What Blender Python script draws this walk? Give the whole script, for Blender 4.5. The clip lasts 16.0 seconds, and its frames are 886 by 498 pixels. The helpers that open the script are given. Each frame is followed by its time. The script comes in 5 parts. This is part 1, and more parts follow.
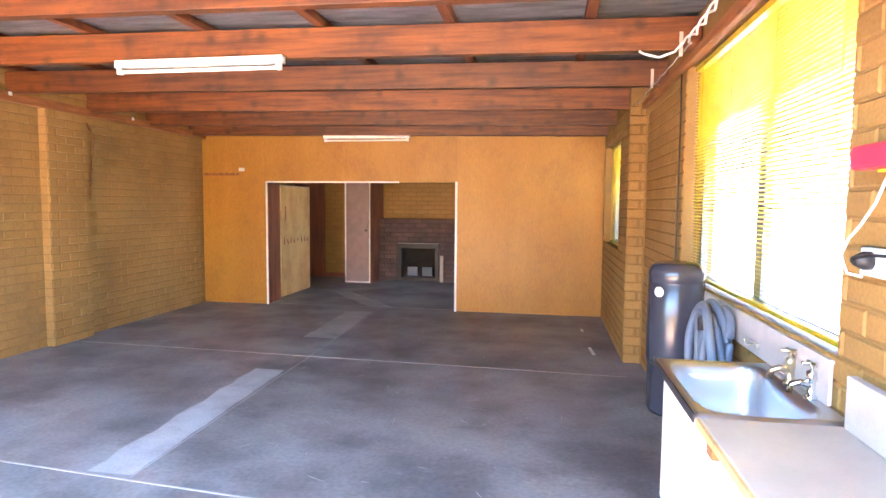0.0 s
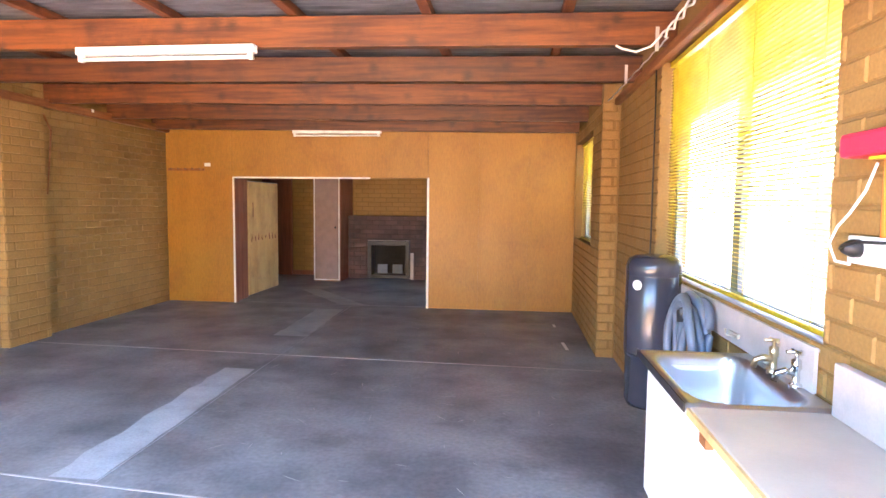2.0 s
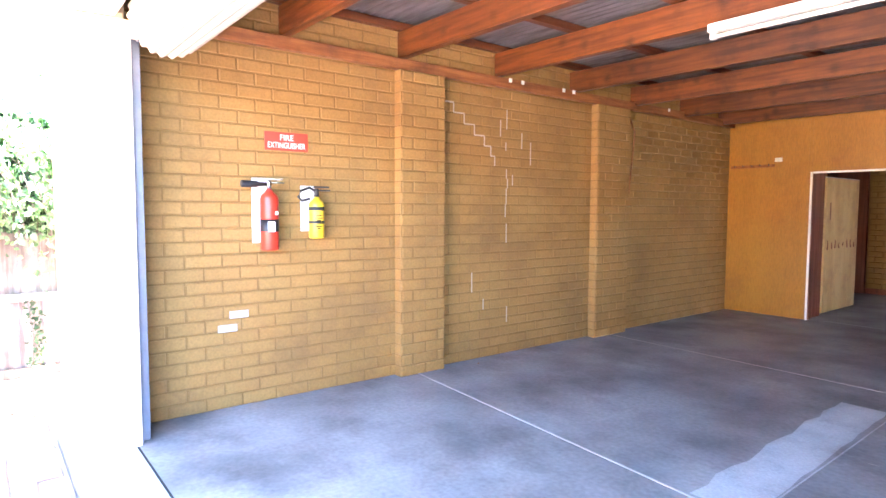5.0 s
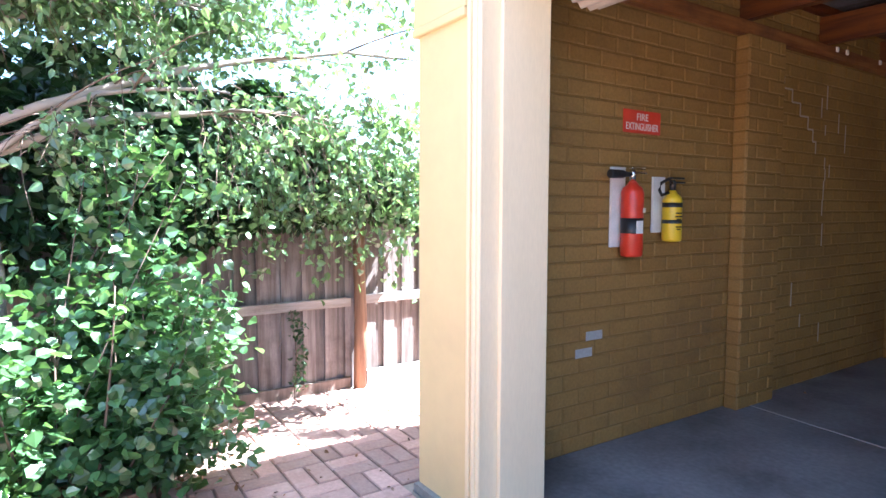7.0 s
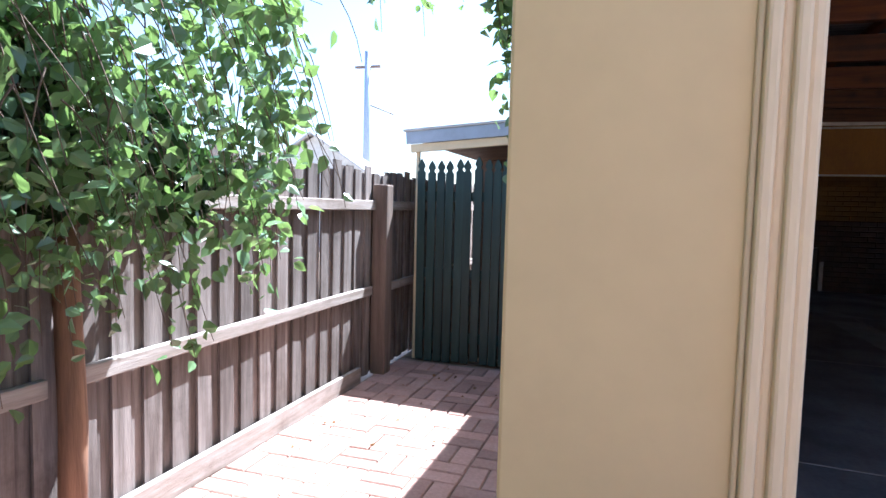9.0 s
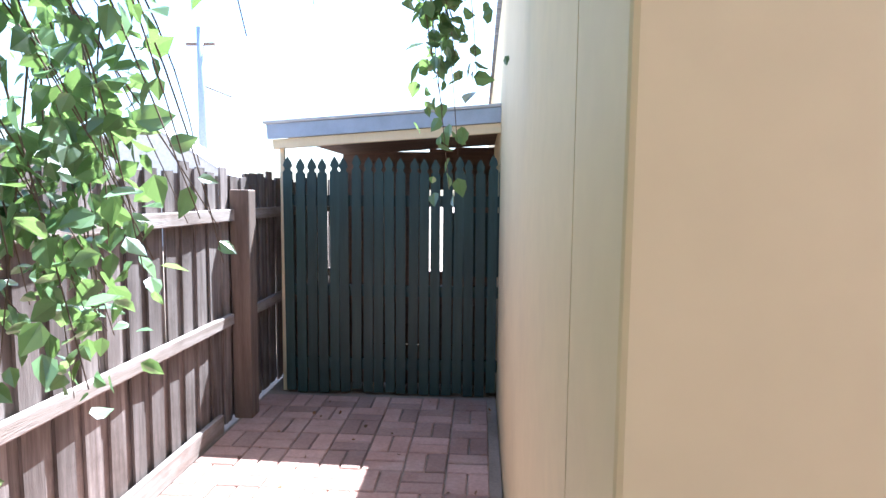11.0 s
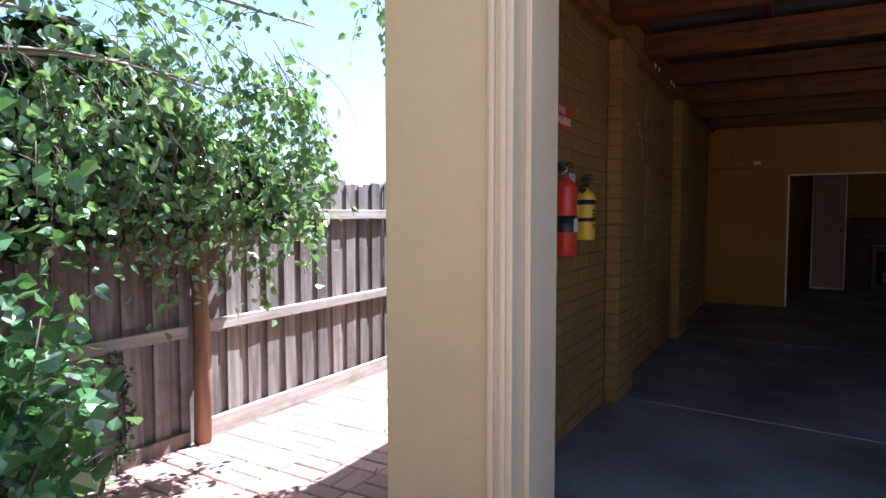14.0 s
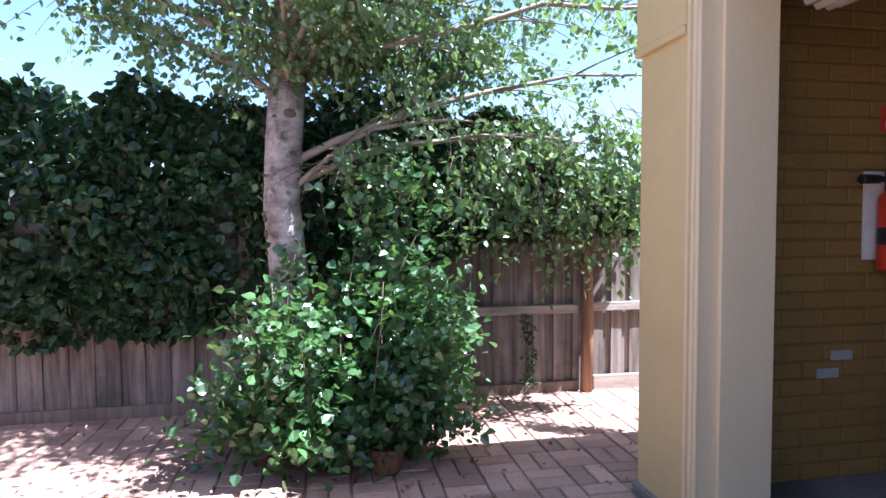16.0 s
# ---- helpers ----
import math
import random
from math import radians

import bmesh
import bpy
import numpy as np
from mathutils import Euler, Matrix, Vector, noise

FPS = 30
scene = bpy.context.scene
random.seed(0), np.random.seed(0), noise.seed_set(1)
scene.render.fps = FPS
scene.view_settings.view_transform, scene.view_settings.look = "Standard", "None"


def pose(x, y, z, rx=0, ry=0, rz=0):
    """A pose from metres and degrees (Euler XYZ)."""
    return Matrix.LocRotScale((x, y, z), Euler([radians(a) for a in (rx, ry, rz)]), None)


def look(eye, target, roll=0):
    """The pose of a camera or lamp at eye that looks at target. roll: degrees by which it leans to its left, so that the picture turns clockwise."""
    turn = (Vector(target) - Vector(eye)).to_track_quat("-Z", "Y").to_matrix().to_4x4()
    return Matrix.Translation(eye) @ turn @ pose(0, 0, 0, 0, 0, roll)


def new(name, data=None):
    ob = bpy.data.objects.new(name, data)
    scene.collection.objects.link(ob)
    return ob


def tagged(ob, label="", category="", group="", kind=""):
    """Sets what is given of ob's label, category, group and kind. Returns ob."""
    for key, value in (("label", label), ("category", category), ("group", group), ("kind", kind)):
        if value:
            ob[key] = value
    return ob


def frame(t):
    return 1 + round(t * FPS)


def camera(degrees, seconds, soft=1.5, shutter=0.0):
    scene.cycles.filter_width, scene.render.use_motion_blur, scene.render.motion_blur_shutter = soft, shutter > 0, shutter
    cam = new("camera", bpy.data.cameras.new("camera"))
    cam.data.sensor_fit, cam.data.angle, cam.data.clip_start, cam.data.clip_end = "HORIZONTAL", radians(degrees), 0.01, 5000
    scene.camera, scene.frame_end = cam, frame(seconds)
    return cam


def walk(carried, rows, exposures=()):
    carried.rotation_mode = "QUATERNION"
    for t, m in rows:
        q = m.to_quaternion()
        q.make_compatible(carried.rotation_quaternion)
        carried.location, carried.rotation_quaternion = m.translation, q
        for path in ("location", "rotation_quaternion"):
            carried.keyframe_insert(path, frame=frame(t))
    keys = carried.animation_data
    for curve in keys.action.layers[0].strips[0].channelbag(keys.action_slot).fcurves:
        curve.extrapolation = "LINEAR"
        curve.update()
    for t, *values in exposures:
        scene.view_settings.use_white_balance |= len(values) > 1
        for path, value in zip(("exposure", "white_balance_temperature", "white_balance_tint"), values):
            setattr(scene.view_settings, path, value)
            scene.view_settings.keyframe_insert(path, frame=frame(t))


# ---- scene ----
cam = camera(73.1, 16.0)

# seconds, x, y, z, yaw, pitch, roll
PATH = [
    (0.0, 5.172, -1.468, 1.539, 9.82, -4.33, -0.5),
    (0.5, 5.180, -1.464, 1.532, 9.15, -4.36, -0.6),
    (1.0, 5.177, -1.441, 1.528, 8.07, -4.36, -0.6),
    (1.5, 5.144, -1.434, 1.529, 6.94, -4.41, -0.5),
    (2.0, 5.096, -1.430, 1.507, 6.65, -4.44, -0.6),
    (2.5, 5.048, -1.454, 1.501, 6.94, -4.44, -0.6),
    (3.0, 4.991, -1.497, 1.522, 11.07, -4.42, -0.5),
    (3.5, 4.859, -1.574, 1.522, 19.22, -4.53, -0.5),
    (4.0, 4.589, -1.547, 1.510, 29.84, -4.56, -0.5),
    (4.5, 4.341, -1.405, 1.485, 36.78, -4.53, -0.8),
    (5.0, 4.103, -1.239, 1.372, 52.08, -3.79, -0.2),
    (6.2, 3.05, -1.95, 1.36, 60.0, -4.0, -0.2),
    (7.5, 1.745, -2.450, 1.341, 49.22, -4.08, -0.22),
    (8.0, 1.046, -2.471, 1.316, 36.54, -4.28, -0.60),
    (8.5, 0.461, -2.263, 1.289, 25.44, -3.92, -1.09),
    (9.0, 0.077, -1.994, 1.311, 18.06, -4.05, -1.47),
    (9.5, -0.091, -1.667, 1.341, 9.38, -4.21, -1.27),
    (10.0, -0.249, -1.505, 1.410, 4.51, -4.84, -0.51),
    (11.2, -0.30, -1.44, 1.45, 3.6, -5.2, -0.5),
    (12.5, -0.141, -1.556, 1.479, 5.06, -5.50, -0.66),
    (13.0, 0.165, -1.899, 1.431, 15.12, -4.33, -1.02),
    (13.5, 0.619, -2.234, 1.367, 22.28, -3.89, -0.28),
    (14.0, 1.133, -2.655, 1.307, 30.50, -3.31, 0.09),
    (14.5, 1.599, -2.906, 1.281, 38.92, -2.40, 0.19),
    (15.0, 2.058, -2.883, 1.276, 56.86, -2.00, -0.07),
    (15.5, 2.409, -2.694, 1.302, 66.68, -2.29, -0.11),
    (16.0, 2.627, -2.408, 1.344, 79.35, -2.68, 0.30),
]
EXPOSURES = [
    (0.0, 6.92, 5870, 8), (2.0, 6.72, 5870, 8), (3.5, 7.2, 5870, 8), (4.0, 7.22, 5820, 7), (4.6, 6.97, 5570, 9), (5.2, 6.57, 5370, 10), (7.3, 3.60, 5320, 7), (8.0, 3.20, 5270, 7), (8.5, 2.60, 5270, 7),
    (9.0, 2.45, 5270, 7), (9.5, 2.60, 5320, 8), (10.2, 2.75, 5320, 8), (12.4, 2.70, 5320, 8), (13.0, 2.80, 5320, 8), (13.5, 2.60, 5320, 8), (14.5, 2.12, 5320, 8), (15.2, 1.98, 5320, 9), (16.0, 2.31, 5420, 10),
]
walk(cam, [(t, pose(x, y, z, 90 + p, r, w)) for t, x, y, z, w, p, r in PATH], EXPOSURES)

# ---- light: a high sun in the north and clear sky
SUN = Vector((0.24, 0.55, 1.0)).normalized()
world = bpy.data.worlds.new("sky")
scene.world = world
world.use_nodes = True
wn = world.node_tree.nodes
sky = wn.new("ShaderNodeTexSky")
sky.sky_type, sky.sun_disc = "NISHITA", False
sky.sun_elevation, sky.sun_rotation = math.asin(SUN.z), math.atan2(SUN.x, SUN.y)
sky.air_density, sky.dust_density = 1.0, 2.0
wn["Background"].inputs["Strength"].default_value = 0.075
world.node_tree.links.new(sky.outputs[0], wn["Background"].inputs["Color"])
sun = new("sun", bpy.data.lights.new("sun", "SUN"))
sun.data.energy, sun.data.angle, sun.data.color = 5.0, radians(0.5), (1.0, 0.965, 0.91)
sun.matrix_world = look(SUN * 30, (0, 0, 0))


# ---- materials
def material(name, colour, rough=0.7, metal=0.0, second=None, scale=6.0, grain=60.0, bump=0.15, stretch=(1, 1, 1), vary=0.0, spec=0.5, dirt=None, dirt_scale=1.5, dirt_amount=0.4, speck=0.14, knots=0.0):
    """A surface with large and fine variation, relief, and a shade that differs from piece to piece."""
    m = bpy.data.materials.new(name)
    m.use_nodes = True
    nt = m.node_tree
    n, l = nt.nodes, nt.links
    p = n["Principled BSDF"]
    p.inputs["Metallic"].default_value = metal
    p.inputs["Specular IOR Level"].default_value = spec
    tc = n.new("ShaderNodeTexCoord")
    mp = n.new("ShaderNodeMapping")
    mp.inputs["Scale"].default_value = stretch
    geo = n.new("ShaderNodeNewGeometry")
    l.new(geo.outputs["Position"], mp.inputs["Vector"])
    big = n.new("ShaderNodeTexNoise")
    big.inputs["Scale"].default_value, big.inputs["Detail"].default_value = scale, 5
    fine = n.new("ShaderNodeTexNoise")
    fine.inputs["Scale"].default_value, fine.inputs["Detail"].default_value = grain, 4
    for q in (big, fine):
        l.new(mp.outputs[0], q.inputs["Vector"])
    mix = n.new("ShaderNodeMix")
    mix.data_type = "RGBA"
    mix.inputs["A"].default_value = (*colour, 1)
    s2 = second or tuple(c * 0.72 for c in colour)
    mix.inputs["B"].default_value = (*s2, 1)
    ramp = n.new("ShaderNodeMapRange")
    ramp.inputs["From Min"].default_value, ramp.inputs["From Max"].default_value = 0.38, 0.68
    l.new(big.outputs["Fac"], ramp.inputs["Value"])
    l.new(ramp.outputs[0], mix.inputs["Factor"])
    out = mix.outputs["Result"]
    if dirt:
        dn = n.new("ShaderNodeTexNoise")
        dn.inputs["Scale"].default_value, dn.inputs["Detail"].default_value, dn.inputs["Roughness"].default_value = dirt_scale, 8, 0.7
        l.new(geo.outputs["Position"], dn.inputs["Vector"])
        dr = n.new("ShaderNodeMapRange")
        dr.inputs["From Min"].default_value, dr.inputs["From Max"].default_value, dr.inputs["To Max"].default_value = 0.5, 0.72, dirt_amount
        l.new(dn.outputs["Fac"], dr.inputs["Value"])
        dm = n.new("ShaderNodeMix")
        dm.data_type = "RGBA"
        dm.inputs["B"].default_value = (*dirt, 1)
        l.new(out, dm.inputs["A"])
        l.new(dr.outputs[0], dm.inputs["Factor"])
        out = dm.outputs["Result"]
    if knots:
        vo = n.new("ShaderNodeTexVoronoi")
        vo.inputs["Scale"].default_value = knots
        wob = n.new("ShaderNodeVectorMath")
        wob.operation = "MULTIPLY_ADD"
        wob.inputs[1].default_value = (0.09, 0.09, 0.09)
        l.new(fine.outputs["Color"], wob.inputs[0])
        l.new(geo.outputs["Position"], wob.inputs[2])
        l.new(wob.outputs[0], vo.inputs["Vector"])
        kr = n.new("ShaderNodeMapRange")
        kr.inputs["From Min"].default_value, kr.inputs["From Max"].default_value, kr.inputs["To Max"].default_value = 0.30, 0.05, 0.9
        l.new(vo.outputs["Distance"], kr.inputs["Value"])
        km = n.new("ShaderNodeMix")
        km.data_type = "RGBA"
        km.inputs["B"].default_value = (*(c * 0.22 for c in colour), 1)
        l.new(out, km.inputs["A"])
        l.new(kr.outputs[0], km.inputs["Factor"])
        out = km.outputs["Result"]
    hsv = n.new("ShaderNodeHueSaturation")
    l.new(out, hsv.inputs["Color"])
    val = n.new("ShaderNodeMapRange")
    val.inputs["From Min"].default_value, val.inputs["From Max"].default_value = 0.25, 0.75
    val.inputs["To Min"].default_value, val.inputs["To Max"].default_value = 1 - speck, 1 + speck
    l.new(fine.outputs["Fac"], val.inputs["Value"])
    vout = val.outputs[0]
    if vary:
        oi = n.new("ShaderNodeObjectInfo")
        add = n.new("ShaderNodeMath")
        l.new(oi.outputs["Random"], add.inputs[0])
        l.new(geo.outputs["Random Per Island"], add.inputs[1])
        fr = n.new("ShaderNodeMath")
        fr.operation = "FRACT"
        l.new(add.outputs[0], fr.inputs[0])
        vr = n.new("ShaderNodeMapRange")
        vr.inputs["To Min"].default_value, vr.inputs["To Max"].default_value = 1 - vary, 1 + vary
        l.new(fr.outputs[0], vr.inputs["Value"])
        mul = n.new("ShaderNodeMath")
        mul.operation = "MULTIPLY"
        l.new(vout, mul.inputs[0])
        l.new(vr.outputs[0], mul.inputs[1])
        vout = mul.outputs[0]
    l.new(vout, hsv.inputs["Value"])
    l.new(hsv.outputs[0], p.inputs["Base Color"])
    rr = n.new("ShaderNodeMapRange")
    rr.inputs["To Min"].default_value, rr.inputs["To Max"].default_value = max(0.02, rough - 0.12), min(1, rough + 0.12)
    l.new(big.outputs["Fac"], rr.inputs["Value"])
    l.new(rr.outputs[0], p.inputs["Roughness"])
    if bump:
        b = n.new("ShaderNodeBump")
        b.inputs["Strength"].default_value, b.inputs["Distance"].default_value = bump, 0.01
        l.new(fine.outputs["Fac"], b.inputs["Height"])
        l.new(b.outputs[0], p.inputs["Normal"])
    return m


def plain(name, colour, rough=0.5, metal=0.0):
    return material(name, colour, rough, metal, tuple(c * 0.85 for c in colour), 9, 120, 0.04, speck=0.05)


def wood(name, colour, second, axis, rough=0.6, vary=0.12, scale=3.0, dirt=None, knots=0.0):
    st = [9.0, 9.0, 9.0]
    st[axis] = 0.6
    return material(name, colour, rough, 0, second, scale, 26, 0.25, tuple(st), vary, dirt=dirt, dirt_scale=2.2, dirt_amount=0.75, knots=knots)


def leaf_material(name, colour, second, light, rough=0.30, spec=0.75):
    m = material(name, colour, rough, 0, second, 3.0, 30, 0.05, vary=0.5, spec=spec)
    nt = m.node_tree
    tr = nt.nodes.new("ShaderNodeBsdfTranslucent")
    tr.inputs["Color"].default_value = (*light, 1)
    mx = nt.nodes.new("ShaderNodeMixShader")
    mx.inputs[0].default_value = 0.24
    nt.links.new(nt.nodes["Principled BSDF"].outputs[0], mx.inputs[1])
    nt.links.new(tr.outputs[0], mx.inputs[2])
    nt.links.new(mx.outputs[0], nt.nodes["Material Output"].inputs["Surface"])
    return m


def glass_material():
    m = bpy.data.materials.new("window_glass")
    m.use_nodes = True
    p = m.node_tree.nodes["Principled BSDF"]
    p.inputs["Roughness"].default_value, p.inputs["IOR"].default_value = 0.02, 1.45
    p.inputs["Transmission Weight"].default_value = 1.0
    return m


M_BRICK = material("painted_brick", (0.285, 0.164, 0.044), 0.75, 0, (0.245, 0.139, 0.036), 1.3, 70, 0.25, vary=0.06, dirt=(0.17, 0.098, 0.042), dirt_scale=1.3, dirt_amount=0.45)
M_MORTAR = material("painted_mortar", (0.225, 0.13, 0.036), 0.9, 0, (0.19, 0.11, 0.031), 4, 90, 0.3)
M_PLY = material("varnished_hardboard", (0.335, 0.160, 0.013), 0.5, 0, (0.29, 0.132, 0.011), 1.3, 50, 0.05, (1.6, 1, 0.4), 0.05, dirt=(0.19, 0.076, 0.013), dirt_scale=1.7, dirt_amount=0.5)
M_BEAM = wood("stained_beam", (0.142, 0.041, 0.005), (0.055, 0.0135, 0.0025), 0, 0.5, 0.22, dirt=(0.030, 0.009, 0.004), knots=5.0)
M_PURLIN = wood("stained_purlin", (0.165, 0.046, 0.008), (0.085, 0.021, 0.005), 1, 0.6, 0.2, dirt=(0.10, 0.035, 0.015), knots=6.0)
M_PLATE = wood("wall_plate_timber", (0.27, 0.105, 0.027), (0.16, 0.055, 0.015), 1, 0.65, 0.1, dirt=(0.09, 0.035, 0.015))
M_IRON = material("galvanised_iron", (0.20, 0.20, 0.212), 0.45, 0.55, (0.11, 0.108, 0.112), 5, 40, 0.1, (0.5, 3, 1))
M_FLOOR = material("worn_concrete", (0.255, 0.246, 0.243), 0.48, 0, (0.125, 0.120, 0.120), 1.5, 34, 0.12, dirt=(0.050, 0.045, 0.045), dirt_scale=1.25, dirt_amount=0.7, speck=0.2)
M_PATCH = material("pale_concrete_patch", (0.41, 0.41, 0.41), 0.7, 0, (0.32, 0.315, 0.315), 3, 60, 0.15, dirt=(0.15, 0.145, 0.145), dirt_scale=2.5, dirt_amount=0.45)
M_JOINT = plain("pale_joint", (0.44, 0.41, 0.38), 0.8)
M_RENDER = material("cream_render", (0.68, 0.545, 0.30), 0.7, 0, (0.645, 0.515, 0.28), 1.1, 12, 0.015, speck=0.03, dirt=(0.50, 0.40, 0.25), dirt_scale=2.0, dirt_amount=0.25)
M_TRIM = material("cream_gloss_trim", (0.75, 0.63, 0.42), 0.45, 0, (0.71, 0.595, 0.385), 3, 60, 0.03, (2, 2, 0.4), speck=0.04)
M_CREAM = plain("cream_metal", (0.72, 0.66, 0.54), 0.45)
M_ROLLER = plain("beige_roller_steel", (0.40, 0.355, 0.29), 0.5)
M_WHITE = plain("white_paint", (0.80, 0.79, 0.76), 0.5)
M_GREYPAINT = plain("grey_guide_metal", (0.26, 0.28, 0.33), 0.4, 0.4)
M_PINK = plain("mauve_door_paint", (0.25, 0.175, 0.155), 0.55)
M_DARKBRICK = material("sooty_brick", (0.10, 0.06, 0.052), 0.85, 0, (0.07, 0.042, 0.038), 3, 60, 0.3, vary=0.2, dirt=(0.03, 0.026, 0.025), dirt_scale=2.0, dirt_amount=0.7)
M_DARKMORTAR = plain("sooty_mortar", (0.06, 0.045, 0.04), 0.9)
M_PAVER = material("clay_paver", (0.40, 0.25, 0.205), 0.85, 0, (0.31, 0.175, 0.14), 2.0, 55, 0.35, vary=0.28, dirt=(0.42, 0.33, 0.28), dirt_scale=2.2, dirt_amount=0.5)
M_SAND = material("sandy_soil", (0.30, 0.23, 0.18), 0.95, 0, (0.20, 0.15, 0.11), 3, 80, 0.4)
M_PALING = wood("weathered_paling", (0.245, 0.205, 0.19), (0.115, 0.088, 0.078), 2, 0.85, 0.28, dirt=(0.07, 0.05, 0.04))
M_RAIL = wood("weathered_rail", (0.37, 0.32, 0.295), (0.24, 0.19, 0.16), 1, 0.85, 0.12, dirt=(0.14, 0.10, 0.08))
M_POST = wood("weathered_post", (0.22, 0.16, 0.13), (0.14, 0.10, 0.08), 2, 0.85, 0.1)
M_REDPOST = wood("red_timber_post", (0.27, 0.145, 0.085), (0.15, 0.08, 0.05), 2, 0.8, 0.1)
M_GREEN = wood("dark_green_paint", (0.022, 0.052, 0.05), (0.016, 0.038, 0.036), 2, 0.5, 0.2)
M_BROWNBOARD = wood("dark_brown_board", (0.14, 0.075, 0.045), (0.09, 0.048, 0.03), 0, 0.7, 0.15)
M_FASCIA = plain("blue_grey_fascia", (0.38, 0.45, 0.56), 0.5)
M_BIRCH = material("birch_bark", (0.46, 0.40, 0.38), 0.8, 0, (0.20, 0.155, 0.14), 7, 40, 0.6, (1, 1, 2.0), dirt=(0.045, 0.035, 0.03), dirt_scale=9, dirt_amount=1.0)
M_TWIG = plain("twig_bark", (0.14, 0.095, 0.07), 0.85)
M_LIMB = plain("grey_limb_bark", (0.30, 0.25, 0.21), 0.85)
M_LEAF = leaf_material("birch_leaf", (0.125, 0.205, 0.095), (0.075, 0.135, 0.060), (0.32, 0.49, 0.13), 0.34, 0.9)
M_SHRUB = leaf_material("shrub_leaf", (0.062, 0.132, 0.046), (0.034, 0.080, 0.029), (0.18, 0.34, 0.07), 0.32, 0.85)
M_IVY = leaf_material("hedge_leaf", (0.030, 0.066, 0.024), (0.017, 0.040, 0.015), (0.07, 0.14, 0.03), 0.42, 0.5)
M_LITTER = leaf_material("dry_leaf", (0.26, 0.13, 0.06), (0.17, 0.08, 0.04), (0.3, 0.15, 0.05))
M_YELLOW = plain("yellow_blind_paint", (0.56, 0.42, 0.014), 0.45)
M_GLASS = glass_material()
# white window frames, with their backlit shade put into the colour
M_SASH = plain("sash_backlit_grey", (0.20, 0.22, 0.21), 0.45, 0.5)
M_STEEL = material("brushed_steel", (0.50, 0.50, 0.51), 0.42, 1.0, (0.54, 0.54, 0.55), 4, 120, 0.0, speck=0.0)
M_CHROME = plain("chrome", (0.75, 0.75, 0.73), 0.15, 1.0)
M_BRASS = plain("brass", (0.66, 0.55, 0.36), 0.3, 1.0)
M_LAMINATE = material("cream_laminate", (0.43, 0.36, 0.285), 0.4, 0, (0.39, 0.325, 0.26), 6, 150, 0.02, speck=0.03)
M_PANEL = plain("grey_white_panel", (0.46, 0.42, 0.40), 0.6)
M_CHARCOAL = plain("charcoal_plastic", (0.035, 0.037, 0.05), 0.22)
M_HOSE = plain("slate_hose_plastic", (0.13, 0.16, 0.21), 0.45)
M_BLACK = plain("black_plastic", (0.018, 0.018, 0.02), 0.45)
M_RED = plain("red_enamel", (0.62, 0.045, 0.02), 0.35)
M_YELLOWCAN = plain("yellow_enamel", (0.72, 0.50, 0.02), 0.35)
M_ORANGE = plain("orange_conduit", (0.80, 0.22, 0.03), 0.5)
M_HOTRED = plain("red_plastic", (0.66, 0.03, 0.07), 0.4)
M_SOOT = plain("soot", (0.02, 0.019, 0.018), 0.9)
M_DOORPLY = material("stained_plywood", (0.55, 0.37, 0.15), 0.6, 0, (0.46, 0.29, 0.11), 2, 50, 0.1, (3, 3, 0.5), dirt=(0.14, 0.06, 0.03), dirt_scale=3.0, dirt_amount=0.5)
M_REDBROWN = wood("red_brown_timber", (0.22, 0.07, 0.03), (0.13, 0.04, 0.018), 2)
M_TILE = plain("roof_sheet_pale", (0.55, 0.55, 0.56), 0.5)
M_WEATHER = plain("white_weatherboard", (0.70, 0.70, 0.68), 0.6)


# ---- mesh helpers
def box(bm, x0, y0, z0, x1, y1, z1, bevel=0.0):
    ret = bmesh.ops.create_cube(bm, size=1, matrix=Matrix.Translation(((x0 + x1) / 2, (y0 + y1) / 2, (z0 + z1) / 2)) @ Matrix.Diagonal((abs(x1 - x0), abs(y1 - y0), abs(z1 - z0), 1)))
    if bevel:
        vs = set(ret["verts"])
        bmesh.ops.bevel(bm, geom=[e for e in bm.edges if e.verts[0] in vs and e.verts[1] in vs], offset=bevel, segments=2, affect="EDGES", profile=0.5)
    return bm


def boxes(*specs, bevel=0.0):
    bm = bmesh.new()
    for s in specs:
        box(bm, *s, bevel=bevel)
    return bm


def lathe(bm, profile, centre=(0, 0, 0), turn=None, steps=24):
    """A turned body from (radius, height) pairs, closed at both ends."""
    m = Matrix.Translation(centre) @ (turn or Matrix.Identity(4))
    rings = []
    for r, h in profile:
        rings.append([bm.verts.new(m @ Vector((r * math.cos(2 * math.pi * k / steps), r * math.sin(2 * math.pi * k / steps), h))) for k in range(steps)])
    for a, b in zip(rings, rings[1:]):
        for k in range(steps):
            bm.faces.new((a[k], a[(k + 1) % steps], b[(k + 1) % steps], b[k])).smooth = True
    bm.faces.new(rings[0][::-1])
    bm.faces.new(rings[-1])
    return bm


